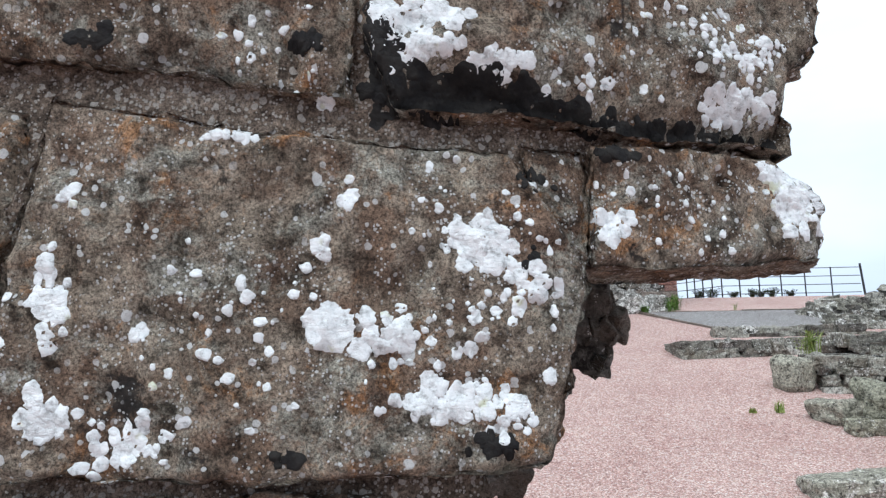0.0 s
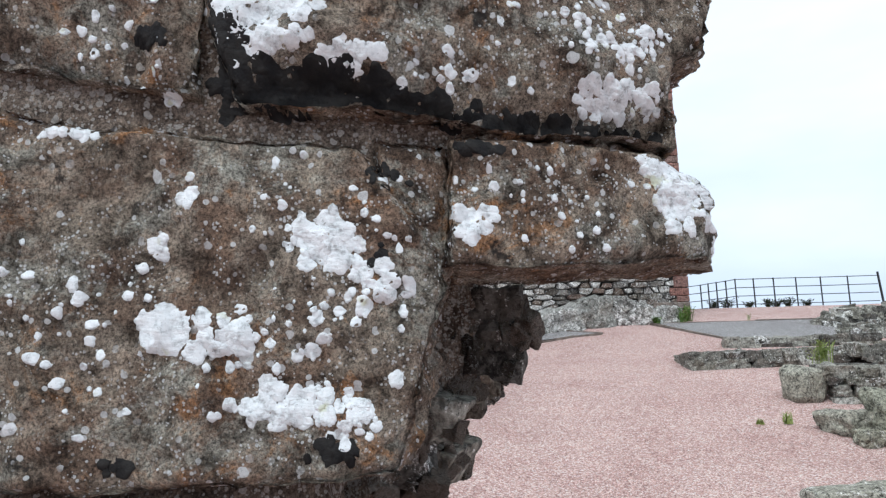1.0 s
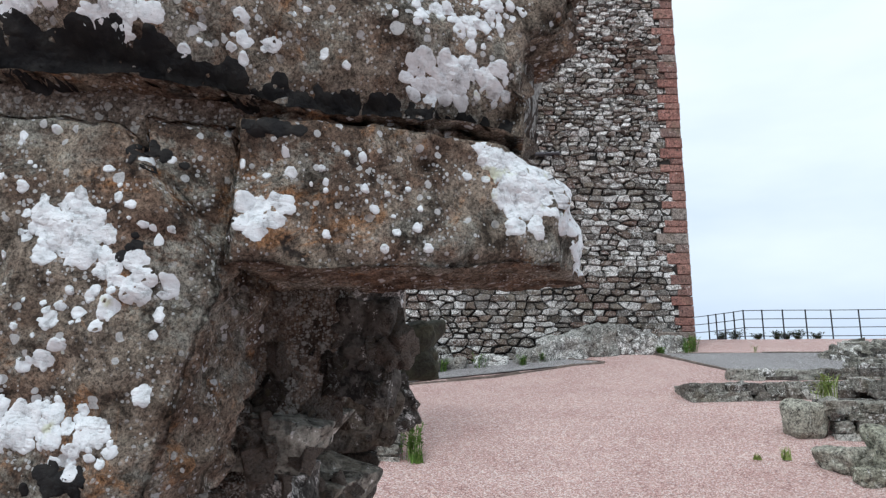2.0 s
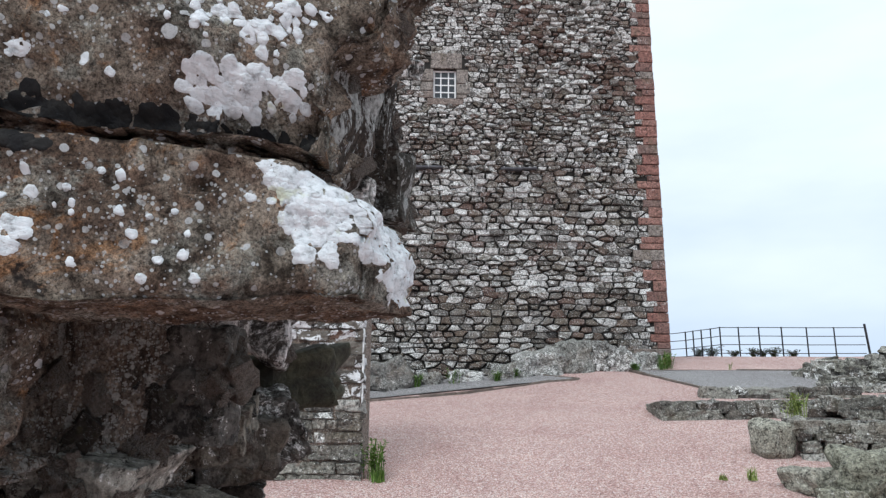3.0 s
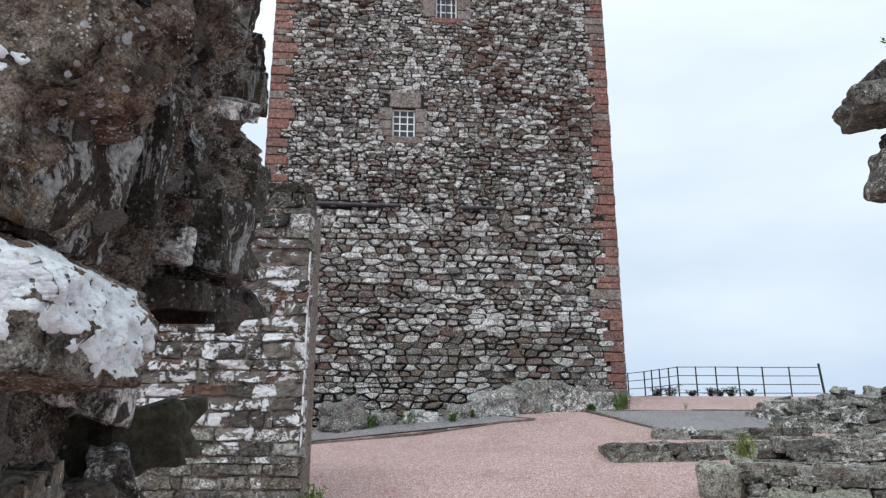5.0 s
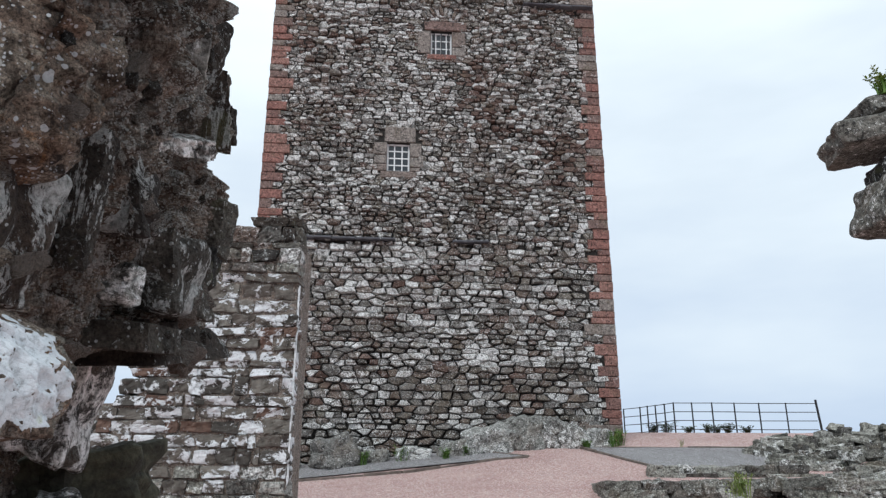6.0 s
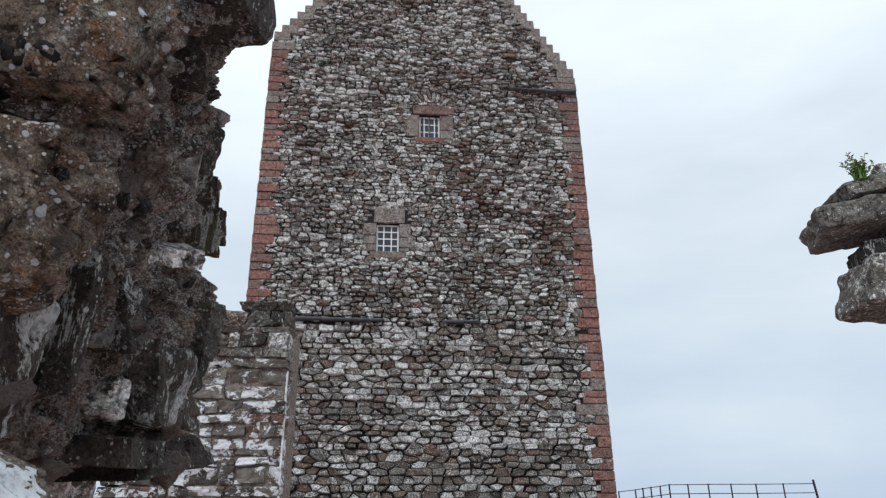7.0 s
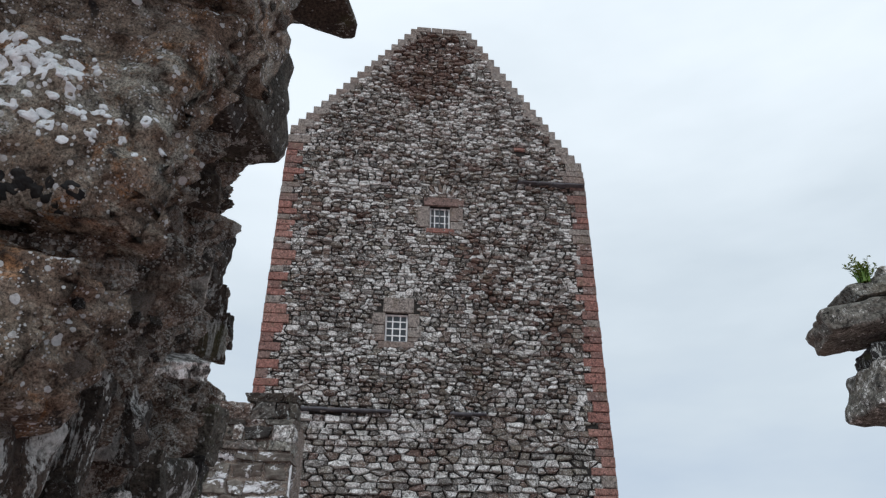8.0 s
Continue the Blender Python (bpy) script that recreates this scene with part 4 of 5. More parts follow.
def stone_shape(w, h, rng, bulge, sides=9):
    """One rubble stone seen from its face: an uneven rounded outline with a proud, tilted front."""
    pw = rng.uniform(2.6, 5.5)
    skew = rng.uniform(-0.25, 0.25)
    ring = []
    a0 = rng.uniform(0, 6.28)
    for i in range(sides):
        a = a0 + 6.2832 * i / sides + rng.uniform(-0.2, 0.2)
        c, s = math.cos(a), math.sin(a)
        r = (abs(c) ** pw + abs(s) ** pw) ** (-1 / pw) * rng.uniform(0.88, 1.03)
        ring.append((c * r * w / 2 + skew * s * r * h / 2, s * r * h / 2))
    tx, tz = rng.uniform(-0.12, 0.12), rng.uniform(-0.15, 0.15)
    lean = rng.uniform(-0.10, 0.10)
    ring = [(a * math.cos(lean) - b * math.sin(lean), a * math.sin(lean) + b * math.cos(lean)) for a, b in ring]
    verts = [(a, 0.02, b) for a, b in ring]
    verts += [(a * 0.96, -bulge * 0.6 + tx * a + tz * b, b * 0.94) for a, b in ring]
    verts += [(a * 0.70, -bulge + tx * a + tz * b, b * 0.66) for a, b in ring]
    k = sides
    faces = []
    for r in (0, k):
        faces += [(r + i, r + (i + 1) % k, r + k + (i + 1) % k, r + k + i) for i in range(k)]
    faces.append(tuple(range(2 * k, 3 * k)))
    return verts, faces


def packed(z0, z1, span, rng, hs, ws):
    """Tightly fitted random rubble of uneven size: cells round weighted centres. Gives centre u, z and the outline about it."""
    rows, z = [], z0 - 0.2
    while z < z1 + 0.2:
        h = rng.uniform(*hs)
        a, b = span(min(max(z, z0), z1))
        u, row = a - 0.6 + rng.uniform(0, 0.3), []
        while u < b + 0.6:
            w = rng.uniform(*ws) * (1.5 if rng.random() < 0.12 else 1.0)
            row.append((u + w / 2, z + h / 2 + rng.uniform(-0.22, 0.22) * h, (0.026 if rng.random() < 0.16 else 0.010) * rng.random()))
            u += w
        rows.append(row)
        z += h
    for i, row in enumerate(rows):
        near = [p for r in rows[max(0, i - 3):i + 4] for p in r]
        for cu, cz, cw in row:
            a, b = span(min(max(cz, z0), z1))
            if not (a - 0.15 < cu < b + 0.15 and z0 - 0.02 < cz < z1):
                continue
            k = 2.25
            poly = [(-0.5, -0.25), (0.5, -0.25), (0.5, 0.25), (-0.5, 0.25)]
            for qu, qz, qw in near:
                du, dz = qu - cu, (qz - cz) * k
                d2 = du * du + dz * dz
                if d2 < 1e-9 or d2 > 1.0:
                    continue
                lim = (d2 + cw - qw) / 2
                out = []
                for j, p in enumerate(poly):
                    q = poly[(j + 1) % len(poly)]
                    fp = p[0] * du + p[1] * k * dz - lim
                    fq = q[0] * du + q[1] * k * dz - lim
                    if fp <= 0:
                        out.append(p)
                    if fp * fq < 0:
                        t = fp / (fp - fq)
                        out.append((p[0] + (q[0] - p[0]) * t, p[1] + (q[1] - p[1]) * t))
                poly = out
                if len(poly) < 3:
                    break
            if len(poly) >= 3 and max(p[0] for p in poly) - min(p[0] for p in poly) > 0.05:
                yield cu, cz, poly


def fitted_stone(poly, rng, bulge, gap):
    """A squared-up rubble stone with the outline poly, set in from its neighbours by a gap, its face tilted and broken."""
    n = len(poly)
    ca, cb = sum(p[0] for p in poly) / n, sum(p[1] for p in poly) / n
    ring = []
    for a, b in poly:
        d = math.hypot(a - ca, b - cb) + 1e-6
        s = max(0.3, 1 - gap * rng.uniform(0.7, 1.6) / d)
        ring.append((ca + (a - ca) * s, cb + (b - cb) * s))
    rough_ring = []
    for i, (a, b) in enumerate(ring):
        a2, b2 = ring[(i + 1) % n]
        rough_ring.append((a, b))
        if math.hypot(a2 - a, b2 - b) > 0.07:
            k = rng.uniform(0.3, 0.7)
            rough_ring.append((a + (a2 - a) * k + rng.uniform(-0.016, 0.016), b + (b2 - b) * k + rng.uniform(-0.014, 0.010)))
    ring, n = rough_ring, len(rough_ring)
    tx, tz = rng.uniform(-0.16, 0.16), rng.uniform(-0.22, 0.16)
    verts = [(a, 0.02, b) for a, b in ring]
    verts += [(ca + (a - ca) * 0.97, -bulge * 0.72 + tx * (a - ca) + tz * (b - cb), cb + (b - cb) * 0.96) for a, b in ring]
    verts += [(ca + (a - ca) * 0.80, -bulge * rng.uniform(0.9, 1.15) + tx * (a - ca) + tz * (b - cb), cb + (b - cb) * 0.76) for a, b in ring]
    faces = []
    for r in (0, n):
        faces += [(r + i, r + (i + 1) % n, r + n + (i + 1) % n, r + n + i) for i in range(n)]
    faces.append(tuple(range(2 * n, 3 * n)))
    return verts, faces


def face_span(z):
    l, r = -HALF, HALF
    while gable_top(l) < z + 0.1 and l < r:
        l += 0.1
    while gable_top(r) < z + 0.1 and r > l:
        r -= 0.1
    return (l + 0.32, r - 0.32) if z < 17.6 else (l + 0.28, r - 0.28)


def quoin_plan():
    """Quoins up both corners: left, right, foot, head, colour."""
    rng = random.Random(12)
    out = []
    for side in (-1, 1):
        z, i = (2.3, 0) if side < 0 else (2.9, 1)
        top = 17.15 if side > 0 else 18.0
        while z < top:
            h = min(rng.uniform(0.17, 0.34), top - z + 0.05)
            w = rng.uniform(0.46, 0.64) if i % 2 else rng.uniform(0.28, 0.42)
            if rng.random() < 0.1:
                w += 0.35
            grey = rng.random() < 0.14 or z > top - 0.5
            out.append((-HALF - 0.03, -HALF + w, z, z + h, grey) if side < 0 else (HALF - w, HALF + 0.03, z, z + h, grey))
            z += h
            i += 1
    return out


QUOINS = quoin_plan()


def blocked(u, z, w, h):
    for a, b, c, d, side, lo, hi in ((*W1, 0.40, 0.22, 0.55), (*W2, 0.42, 0.18, 0.42)):
        if a - side + 0.16 < u < b + side - 0.16 and c - lo + 0.13 < z < d + hi - 0.14:
            return True
    # no recess is cut: the bare dark core stands for the putlog hole's shade
    if 2.62 < u < 3.02 and 17.58 < z < 18.1:
        return True
    if abs(u) > HALF - 1.5:
        for a, b, c, d, grey in QUOINS:
            if c < z < d and a + 0.09 < u + (0.18 if u < 0 else 0) and u + (0.18 if u < 0 else 0) < b + (0.2 if u > 0 else 0.0):
                return True
    return False


rng = random.Random(7)
rest = {"grey": ([], []), "pink": ([], [])}
singles = 0
tower_faces = []
for z0, z1, hs, ws in ((2.2, 8.5, (0.09, 0.24), (0.14, 0.48)), (8.5, 23.3, (0.075, 0.18), (0.11, 0.36))):
    for u, z, poly in packed(z0, z1, face_span, rng, hs, ws):
        w = max(p[0] for p in poly) - min(p[0] for p in poly)
        h = max(p[1] for p in poly) - min(p[1] for p in poly)
        if blocked(u, z, w * 0.55, h * 0.5) or z > gable_top(u) - 0.12:
            continue
        by_dressed = abs(u) > HALF - 1.1 or (-2.3 < u < 1.1 and 10.3 < z < 16.2)
        poly = [(a + rng.uniform(-0.014, 0.014), b + rng.uniform(-0.012, 0.012)) for a, b in poly]
        verts, faces = fitted_stone(poly, rng, rng.uniform(0.02, 0.05) if by_dressed else rng.uniform(0.04, 0.17), rng.choice((0.003, 0.007, 0.012, 0.020, 0.034)))
        reddish = noise.noise(Vector((u * 0.35, z * 0.3, 8.0))) + 0.8 * smooth01(z, 18.5, 20.5) * (1 - smooth01(abs(u - 0.3), 0.6, 2.2)) + rng.uniform(-0.25, 0.25) + (0.35 if 7.2 < z < 8.6 and -4 < u < 0 else 0)
        tower_faces.append((u, z, verts, faces, "pink" if reddish > 0.52 else "grey"))
for u, z, verts, faces, kind in tower_faces:
    if z < 5.4 and u > -1.2 and singles < 300:
        ob = mesh_object("stone", verts, faces, RUBBLE_ONE, tower)
        ob.location = (u, 0, z)
        singles += 1
    else:
        vs, fs = rest[kind]
        k = len(vs)
        vs += [(a + u, b, c + z) for a, b, c in verts]
        fs += [tuple(i + k for i in face) for face in faces]
for kind, m, lab in (("grey", RUBBLE, "grey and white-lichened rubble stones"), ("pink", RUBBLE_PINK, "reddish rubble stones")):
    ob = mesh_object("rubble", *rest[kind], m, tower, lab)
    ob["kind"] = "stuff"


def block(name, x0, x1, z0, z1, material, parent, proud=0.05, back=0.25, bev=0.015, seed=0, label=""):
    """A squared stone set in a wall face, with worn arrises."""
    rng = random.Random(seed)
    j = lambda: rng.uniform(-0.008, 0.008)
    verts = []
    for y, e in ((back, 0.0), (-proud + bev, 0.0), (-proud, bev)):
        verts += [(x0 + e + j(), y, z0 + e + j()), (x1 - e + j(), y, z0 + e + j()), (x1 - e + j(), y, z1 - e + j()), (x0 + e + j(), y, z1 - e + j())]
    faces = [(8, 9, 10, 11), (3, 2, 1, 0)]
    for r in (0, 4):
        faces += [(r + i, r + (i + 1) % 4, r + 4 + (i + 1) % 4, r + 4 + i) for i in range(4)]
    return mesh_object(name, verts, faces, material, parent, label)


rng = random.Random(13)
for a, b, c, d, grey in QUOINS:
    e = rng.uniform(0.0, 0.015)
    block("quoin", a - (e if a < 0 else 0), b + (e if a > 0 else 0), c, d - 0.018, GREY_ASHLAR if grey else RED_ASHLAR, tower, 0.06 + e, 0.3, 0.018, rng.randrange(9999))
# crow steps, eaves to apex
for side, z0, edge, steps in ((-1, EAVE_L, -0.80, 18), (1, EAVE_R, 1.05, 19)):
    for i in range(steps):
        f0, f1 = i / steps, (i + 1) / steps
        u = side * HALF + (edge - side * HALF) * f0
        z = z0 + (TOP - z0) * f1
        h = (TOP - z0) / steps
        inner = u - side * rng.uniform(0.45, 0.62)
        block("crow_step", min(u, inner), max(u, inner), z - h - 0.02, z + 0.03, GREY_ASHLAR, tower, 0.07, 0.6, 0.02, rng.randrange(9999))
u = -0.80
while u < 1.0:
    w = rng.uniform(0.4, 0.6)
    block("coping_stone", u, min(u + w - 0.02, 1.05), TOP - 0.12, TOP + 0.12 + rng.uniform(-0.02, 0.02), GREY_ASHLAR, tower, 0.09, 0.9, 0.02, rng.randrange(9999))
    u += w
# drip courses left by lost roofs; their dark slate also paints in the shadow line
for a, b, z in ((-3.75, -1.15, 8.55), (0.45, 1.45, 8.55), (2.70, 4.90, 16.50)):
    u = a
    while u < b:
        w = rng.uniform(0.35, 0.7)
        block("drip_stone", u, min(u + w, b), z + rng.uniform(-0.015, 0.015), z + 0.07, SLATE, tower, 0.24, 0.2, 0.02, rng.randrange(9999))
        u += w + 0.015


def window(name, w, stones, cols, rows, sash, number):
    a, b, c, d = w
    win = mesh_object(name, *join_boxes([(a, a + 0.05, 0.10, 0.16, c, d), (b - 0.05, b, 0.10, 0.16, c, d), (a + 0.05, b - 0.05, 0.10, 0.16, c, c + 0.05), (a + 0.05, b - 0.05, 0.10, 0.16, d - 0.05, d)]), sash, tower, "white painted window frame")
    for i in range(1, cols):
        x = a + (b - a) * i / cols
        mesh_object("glazing_bar", *join_boxes([(x - 0.018, x + 0.018, 0.11, 0.15, c + 0.05, d - 0.05)]), sash, win)
    for i in range(1, rows):
        z = c + (d - c) * i / rows
        mesh_object("glazing_bar", *join_boxes([(a + 0.05, b - 0.05, 0.113, 0.147, z - 0.018, z + 0.018)]), sash, win)
    for i in range(cols):
        for j in range(rows):
            x0, x1 = a + (b - a) * i / cols, a + (b - a) * (i + 1) / cols
            z0, z1 = c + (d - c) * j / rows, c + (d - c) * (j + 1) / rows
            mesh_object("pane", *join_boxes([(x0 + 0.018, x1 - 0.018, 0.125, 0.131, z0 + 0.018, z1 - 0.018)]), GLASS, win)
    for x0, x1, z0, z1, m in stones:
        block("window_surround", x0, x1, z0, z1, m, tower, 0.05, 0.3, 0.02, number + int(x0 * 50) + int(z0 * 30))


a, b, c, d = W1
window("window", W1, [(a - 0.08, b + 0.16, d + 0.005, d + 0.50, GREY_ASHLAR), (a - 0.38, a - 0.005, d - 0.40, d - 0.02, GREY_ASHLAR), (a - 0.36, a - 0.005, c + 0.20, d - 0.42, GREY_ASHLAR), (a - 0.40, a - 0.005, c - 0.02, c + 0.18, GREY_ASHLAR), (b + 0.005, b + 0.34, d - 0.45, d - 0.02, GREY_ASHLAR), (b + 0.005, b + 0.40, c + 0.12, d - 0.47, GREY_ASHLAR), (b + 0.005, b + 0.30, c - 0.02, c + 0.10, GREY_ASHLAR), (a - 0.18, b + 0.20, c - 0.22, c - 0.03, GREY_ASHLAR)], 3, 4, WHITE_PAINT, 1)
a, b, c, d = W2
window("window", W2, [(a - 0.20, b + 0.45, d + 0.02, d + 0.34, RED_ASHLAR), (a - 0.40, a - 0.005, c + 0.02, d - 0.02, GREY_ASHLAR), (b + 0.005, b + 0.42, c + 0.28, d - 0.02, GREY_ASHLAR), (b + 0.005, b + 0.42, c - 0.04, c + 0.26, GREY_ASHLAR), (a - 0.12, b + 0.14, c - 0.18, c - 0.005, RED_ASHLAR)], 4, 3, WHITE_PAINT, 2)
for i in range(1, 4):
    x = W2[0] + (W2[1] - W2[0]) * (i - 0.5) / 3
    mesh_object("window_bar", *join_boxes([(x - 0.014, x + 0.014, 0.05, 0.075, W2[2] - 0.02, W2[3] + 0.02)]), IRON, tower, "dark iron security bar")
block("putlog_lintel", 2.60, 3.06, 17.92, 18.06, RED_ASHLAR, tower, 0.07, 0.3, 0.02, 5)
block("putlog_sill", 2.66, 3.00, 17.52, 17.62, GREY_ASHLAR, tower, 0.06, 0.3, 0.02, 6)
# relieving arch of upright stones over the upper window
for i in range(9):
    a = radians(-38 + 76 * i / 8)
    verts, faces = stone_shape(0.12, 0.36, rng, 0.07)
    ob = mesh_object("arch_stone", verts, faces, RUBBLE_ONE, tower)
    ob.location = (0.12 + 0.85 * math.sin(a), -0.03, W2[3] - 0.15 + 0.85 * math.cos(a))
    ob.rotation_euler = (0, a, 0)

# ---- the limewashed wall stub ----
MID_Y, MID_X = 10.0, -0.42
wall_mid = empty("wall_mid")
tagged(wall_mid, "ruined rubble wall with peeling white limewash and a straight end", "ruined wall", kind="structure")


def mid_top(x):
    """The broken top of the stub: high at its straight end, stepping down behind."""
    if x > -2.2:
        return 5.30 + 0.06 * math.sin(x * 7.0)
    if x > -2.45:
        return 3.65
    return 3.40 if x > -2.55 else 2.85


vv, ff = join_boxes([(-2.35, MID_X - 0.03, MID_Y - 0.002, MID_Y + 1.0, 0.5, 5.05), (-6.0, -2.35, MID_Y - 0.002, MID_Y + 1.0, 0.5, 2.85)])
mesh_object("wall_core", vv, ff, MORTAR, wall_mid, "weathered lime mortar core")
rng = random.Random(77)
z = 0.75
while z < 5.5:
    h = rng.uniform(0.06, 0.24)
    x = MID_X
    while x > -5.6:
        w = rng.uniform(0.10, 0.46)
        if z + h * 0.6 < mid_top(x - w / 2):
            rock("rubble_stone", (x - w / 2 + rng.uniform(-0.01, 0.01), MID_Y + 0.12 + rng.uniform(-0.02, 0.02), z + h / 2), (w * 0.97, 0.32, h * rng.uniform(0.8, 1.0)), rng.randrange(9999), WHITEWASHED if 1.9 < z + rng.uniform(-0.2, 0.2) < 4.35 else (GREYWALL if z < 3.0 else rng.choice((RUBBLE_ONE, JAMB, GREYWALL))), wall_mid, (rng.uniform(-3, 3), rng.uniform(-4, 4), rng.uniform(-3, 3)), 7, 0.13, 0.13, 0.10)
        x -= w
    z += h

rng = random.Random(78)
z = 1.9
while z < 4.35:
    h = rng.uniform(0.10, 0.34)
    rock("lime_arris", (MID_X - 0.005, MID_Y - 0.005, z + h / 2), (0.022, 0.05, h * 0.97), rng.randrange(9999), LIMEWASH, wall_mid, (0, rng.uniform(-1, 1), 0), 5, 0.10, 0.10, 0.2, "strip of white limewash on the wall's corner")
    z += h + (rng.uniform(0.05, 0.15) if rng.random() < 0.55 else 0.0)

# ---- fence ----
fence = empty("iron_fence")
tagged(fence, "black iron estate fence with thin posts and four rails", "fence")


def bar(name, a, b, r, parent, sides=6):
    a, b = Vector(a), Vector(b)
    d = (b - a).normalized()
    s = d.orthogonal().normalized()
    t = d.cross(s)
    verts = [p + (s * math.cos(6.2832 * i / sides) + t * math.sin(6.2832 * i / sides)) * r for p in (a, b) for i in range(sides)]
    faces = [(i, (i + 1) % sides, sides + (i + 1) % sides, sides + i) for i in range(sides)] + [tuple(range(sides))[::-1], tuple(range(sides, 2 * sides))]
    return mesh_object(name, verts, faces, IRON, parent)


POSTS = [(8.043, 27.0, 4.786), (8.341, 26.0, 4.728), (8.476, 25.6, 4.719), (8.652, 25.3, 4.715), (8.843, 24.95, 4.71), (8.993, 24.5, 4.70), (9.575, 24.5, 4.70), (10.212, 24.5, 4.703), (10.922, 24.5, 4.70), (11.704, 24.5, 4.695), (12.562, 24.5, 4.697), (13.50, 24.5, 4.70)]
for x, y, zt in POSTS[:-1]:
    bar("post", (x, y, zt - 1.12), (x, y, zt), 0.022, fence)
bar("post", (13.66, 24.45, 2.8), (13.53, 24.5, 4.80), 0.036, fence)
for p, q in zip(POSTS, POSTS[1:]):
    for k in range(4):
        bar("rail", (p[0], p[1], p[2] - 0.02 - 0.27 * k), (q[0], q[1], q[2] - 0.02 - 0.27 * k), 0.012, fence)

# ---- edgings and beds ----
bed("gravel_bed_1", [(6.20, 17.12), (9.6, 17.05), (10.2, 19.75), (5.14, 19.8)], GREY_GRAVEL, "bed of grey gravel inside edging beside the path")
bed("gravel_bed_2", [(-7.0, 17.72), (3.50, 18.85), (2.75, 20.4), (-7.0, 20.3)], GREY_GRAVEL, "strip of dark gravel along the foot of the tower")
edging("kerb_1", [(-7.0, 17.65), (-1.1, 18.00), (0.70, 17.98), (2.92, 18.80), (3.62, 18.80), (2.80, 19.8)], 3)
edging("kerb_2", [(6.16, 17.05), (5.08, 19.85), (10.3, 19.8)], 4)


# ---- rocks, ruined footings and rubble on the slope ----
def boulder(x, y, size, seed, label, sink=0.25, turn=0, m=None, n=12):
    z = ground_z(x, y) + size[2] * (0.5 - sink)
    ob = rock("boulder", (0, 0, 0), size, seed, m or MOSSROCK, None, (0, 0, turn), n, 0.15, 0.15, 0.26)
    ob.location = (x, y, z)
    return tagged(ob, label, "boulder", "boulders on the slope")


CRAG = "pale grey outcrop of bare rock at the foot of the tower"
for i, (x, y, sx, sy, sz, tn) in enumerate(((2.75, 19.95, 1.3, 0.7, 0.75, 10), (3.75, 20.1, 0.9, 0.7, 1.0, -12), (4.35, 20.15, 0.65, 0.6, 0.95, 18), (4.95, 20.1, 0.8, 0.6, 0.65, -6), (3.3, 20.2, 0.7, 0.6, 0.8, 30), (5.6, 20.2, 0.7, 0.5, 0.55, 8), (2.0, 19.9, 0.9, 0.6, 0.45, 0), (0.9, 19.85, 0.8, 0.5, 0.35, 6), (-1.0, 19.7, 1.1, 0.9, 0.95, 20), (-2.4, 19.8, 1.0, 0.7, 0.6, 0), (0.0, 19.9, 0.6, 0.5, 0.4, -10))):
    boulder(x, y, (sx, sy, sz), 900 + i, CRAG, 0.22, tn, CRAGROCK)
MOSSY = "mossy grey boulder half sunk in the pink gravel"
for i, (x, y, sx, sy, sz, tn) in enumerate(((5.30, 10.15, 0.9, 0.6, 0.36, 20), (5.85, 9.7, 1.1, 0.8, 0.80, -15), (4.05, 7.6, 1.2, 0.7, 0.26, 8), (5.5, 8.7, 0.9, 0.7, 0.4, 30), (5.2, 9.6, 0.5, 0.4, 0.24, 0), (5.9, 10.7, 0.5, 0.4, 0.4, 40))):
    boulder(x, y, (sx, sy, sz), 930 + i, MOSSY, 0.3, tn)


def footing(name, a, b, high, deep, seed, label, stone=(0.25, 0.6), course=(0.12, 0.22), rise=0.0, cap=True):
    """A low ruined wall: rough courses along its face, flat slabs on top."""
    rng = random.Random(seed)
    ob = empty(name)
    ax, ay = a
    bx_, by_ = b
    run = math.hypot(bx_ - ax, by_ - ay)
    ang = math.degrees(math.atan2(by_ - ay, bx_ - ax))
    nx, ny = -(by_ - ay) / run, (bx_ - ax) / run
    zc = 0.0
    while zc < high - 0.04:
        h = min(rng.uniform(*course), high - zc)
        s = rng.uniform(-0.08, 0.05)
        while s < run:
            w = rng.uniform(*stone)
            k = (s + w / 2) / run
            x, y = ax + (bx_ - ax) * k, ay + (by_ - ay) * k
            g = ground_z(x, y) + rise * k
            d = rng.uniform(0.28, 0.42)
            rock("stone", (x + nx * d / 2, y + ny * d / 2, g + zc + h / 2 - 0.02), (w * 0.98, d, h * 0.98), rng.randrange(9999), GREYWALL, ob, (rng.uniform(-6, 6), rng.uniform(-5, 5), ang + rng.uniform(-6, 6)), 6, 0.14, 0.15, 0.08)
            s += w
        zc += h
    rows = max(1, int(deep / 0.42))
    for r in range(rows):
        s = rng.uniform(-0.1, 0.0)
        while s < run and cap:
            w = rng.uniform(0.25, 0.75)
            k = (s + w / 2) / run
            off = 0.28 + r * deep / rows + rng.uniform(-0.05, 0.05)
            x, y = ax + (bx_ - ax) * k + nx * off, ay + (by_ - ay) * k + ny * off
            g = ground_z(x, y) + rise * k
            t = rng.uniform(0.09, 0.2)
            top = max(high - 0.02 * r, 0.12) - max(0, ground_z(x, y) - ground_z(ax + (bx_ - ax) * k, ay + (by_ - ay) * k)) * 0.6
            rock("stone", (x, y, g + top - t * 0.2), (w * 0.97, 0.48, t + 0.1), rng.randrange(9999), GREYWALL, ob, (rng.uniform(-5, 5), rng.uniform(-5, 5), ang + rng.uniform(-10, 10)), 6, 0.12, 0.15, 0.08)
            s += w
    return tagged(ob, label, "ruined wall", "ruined footings")


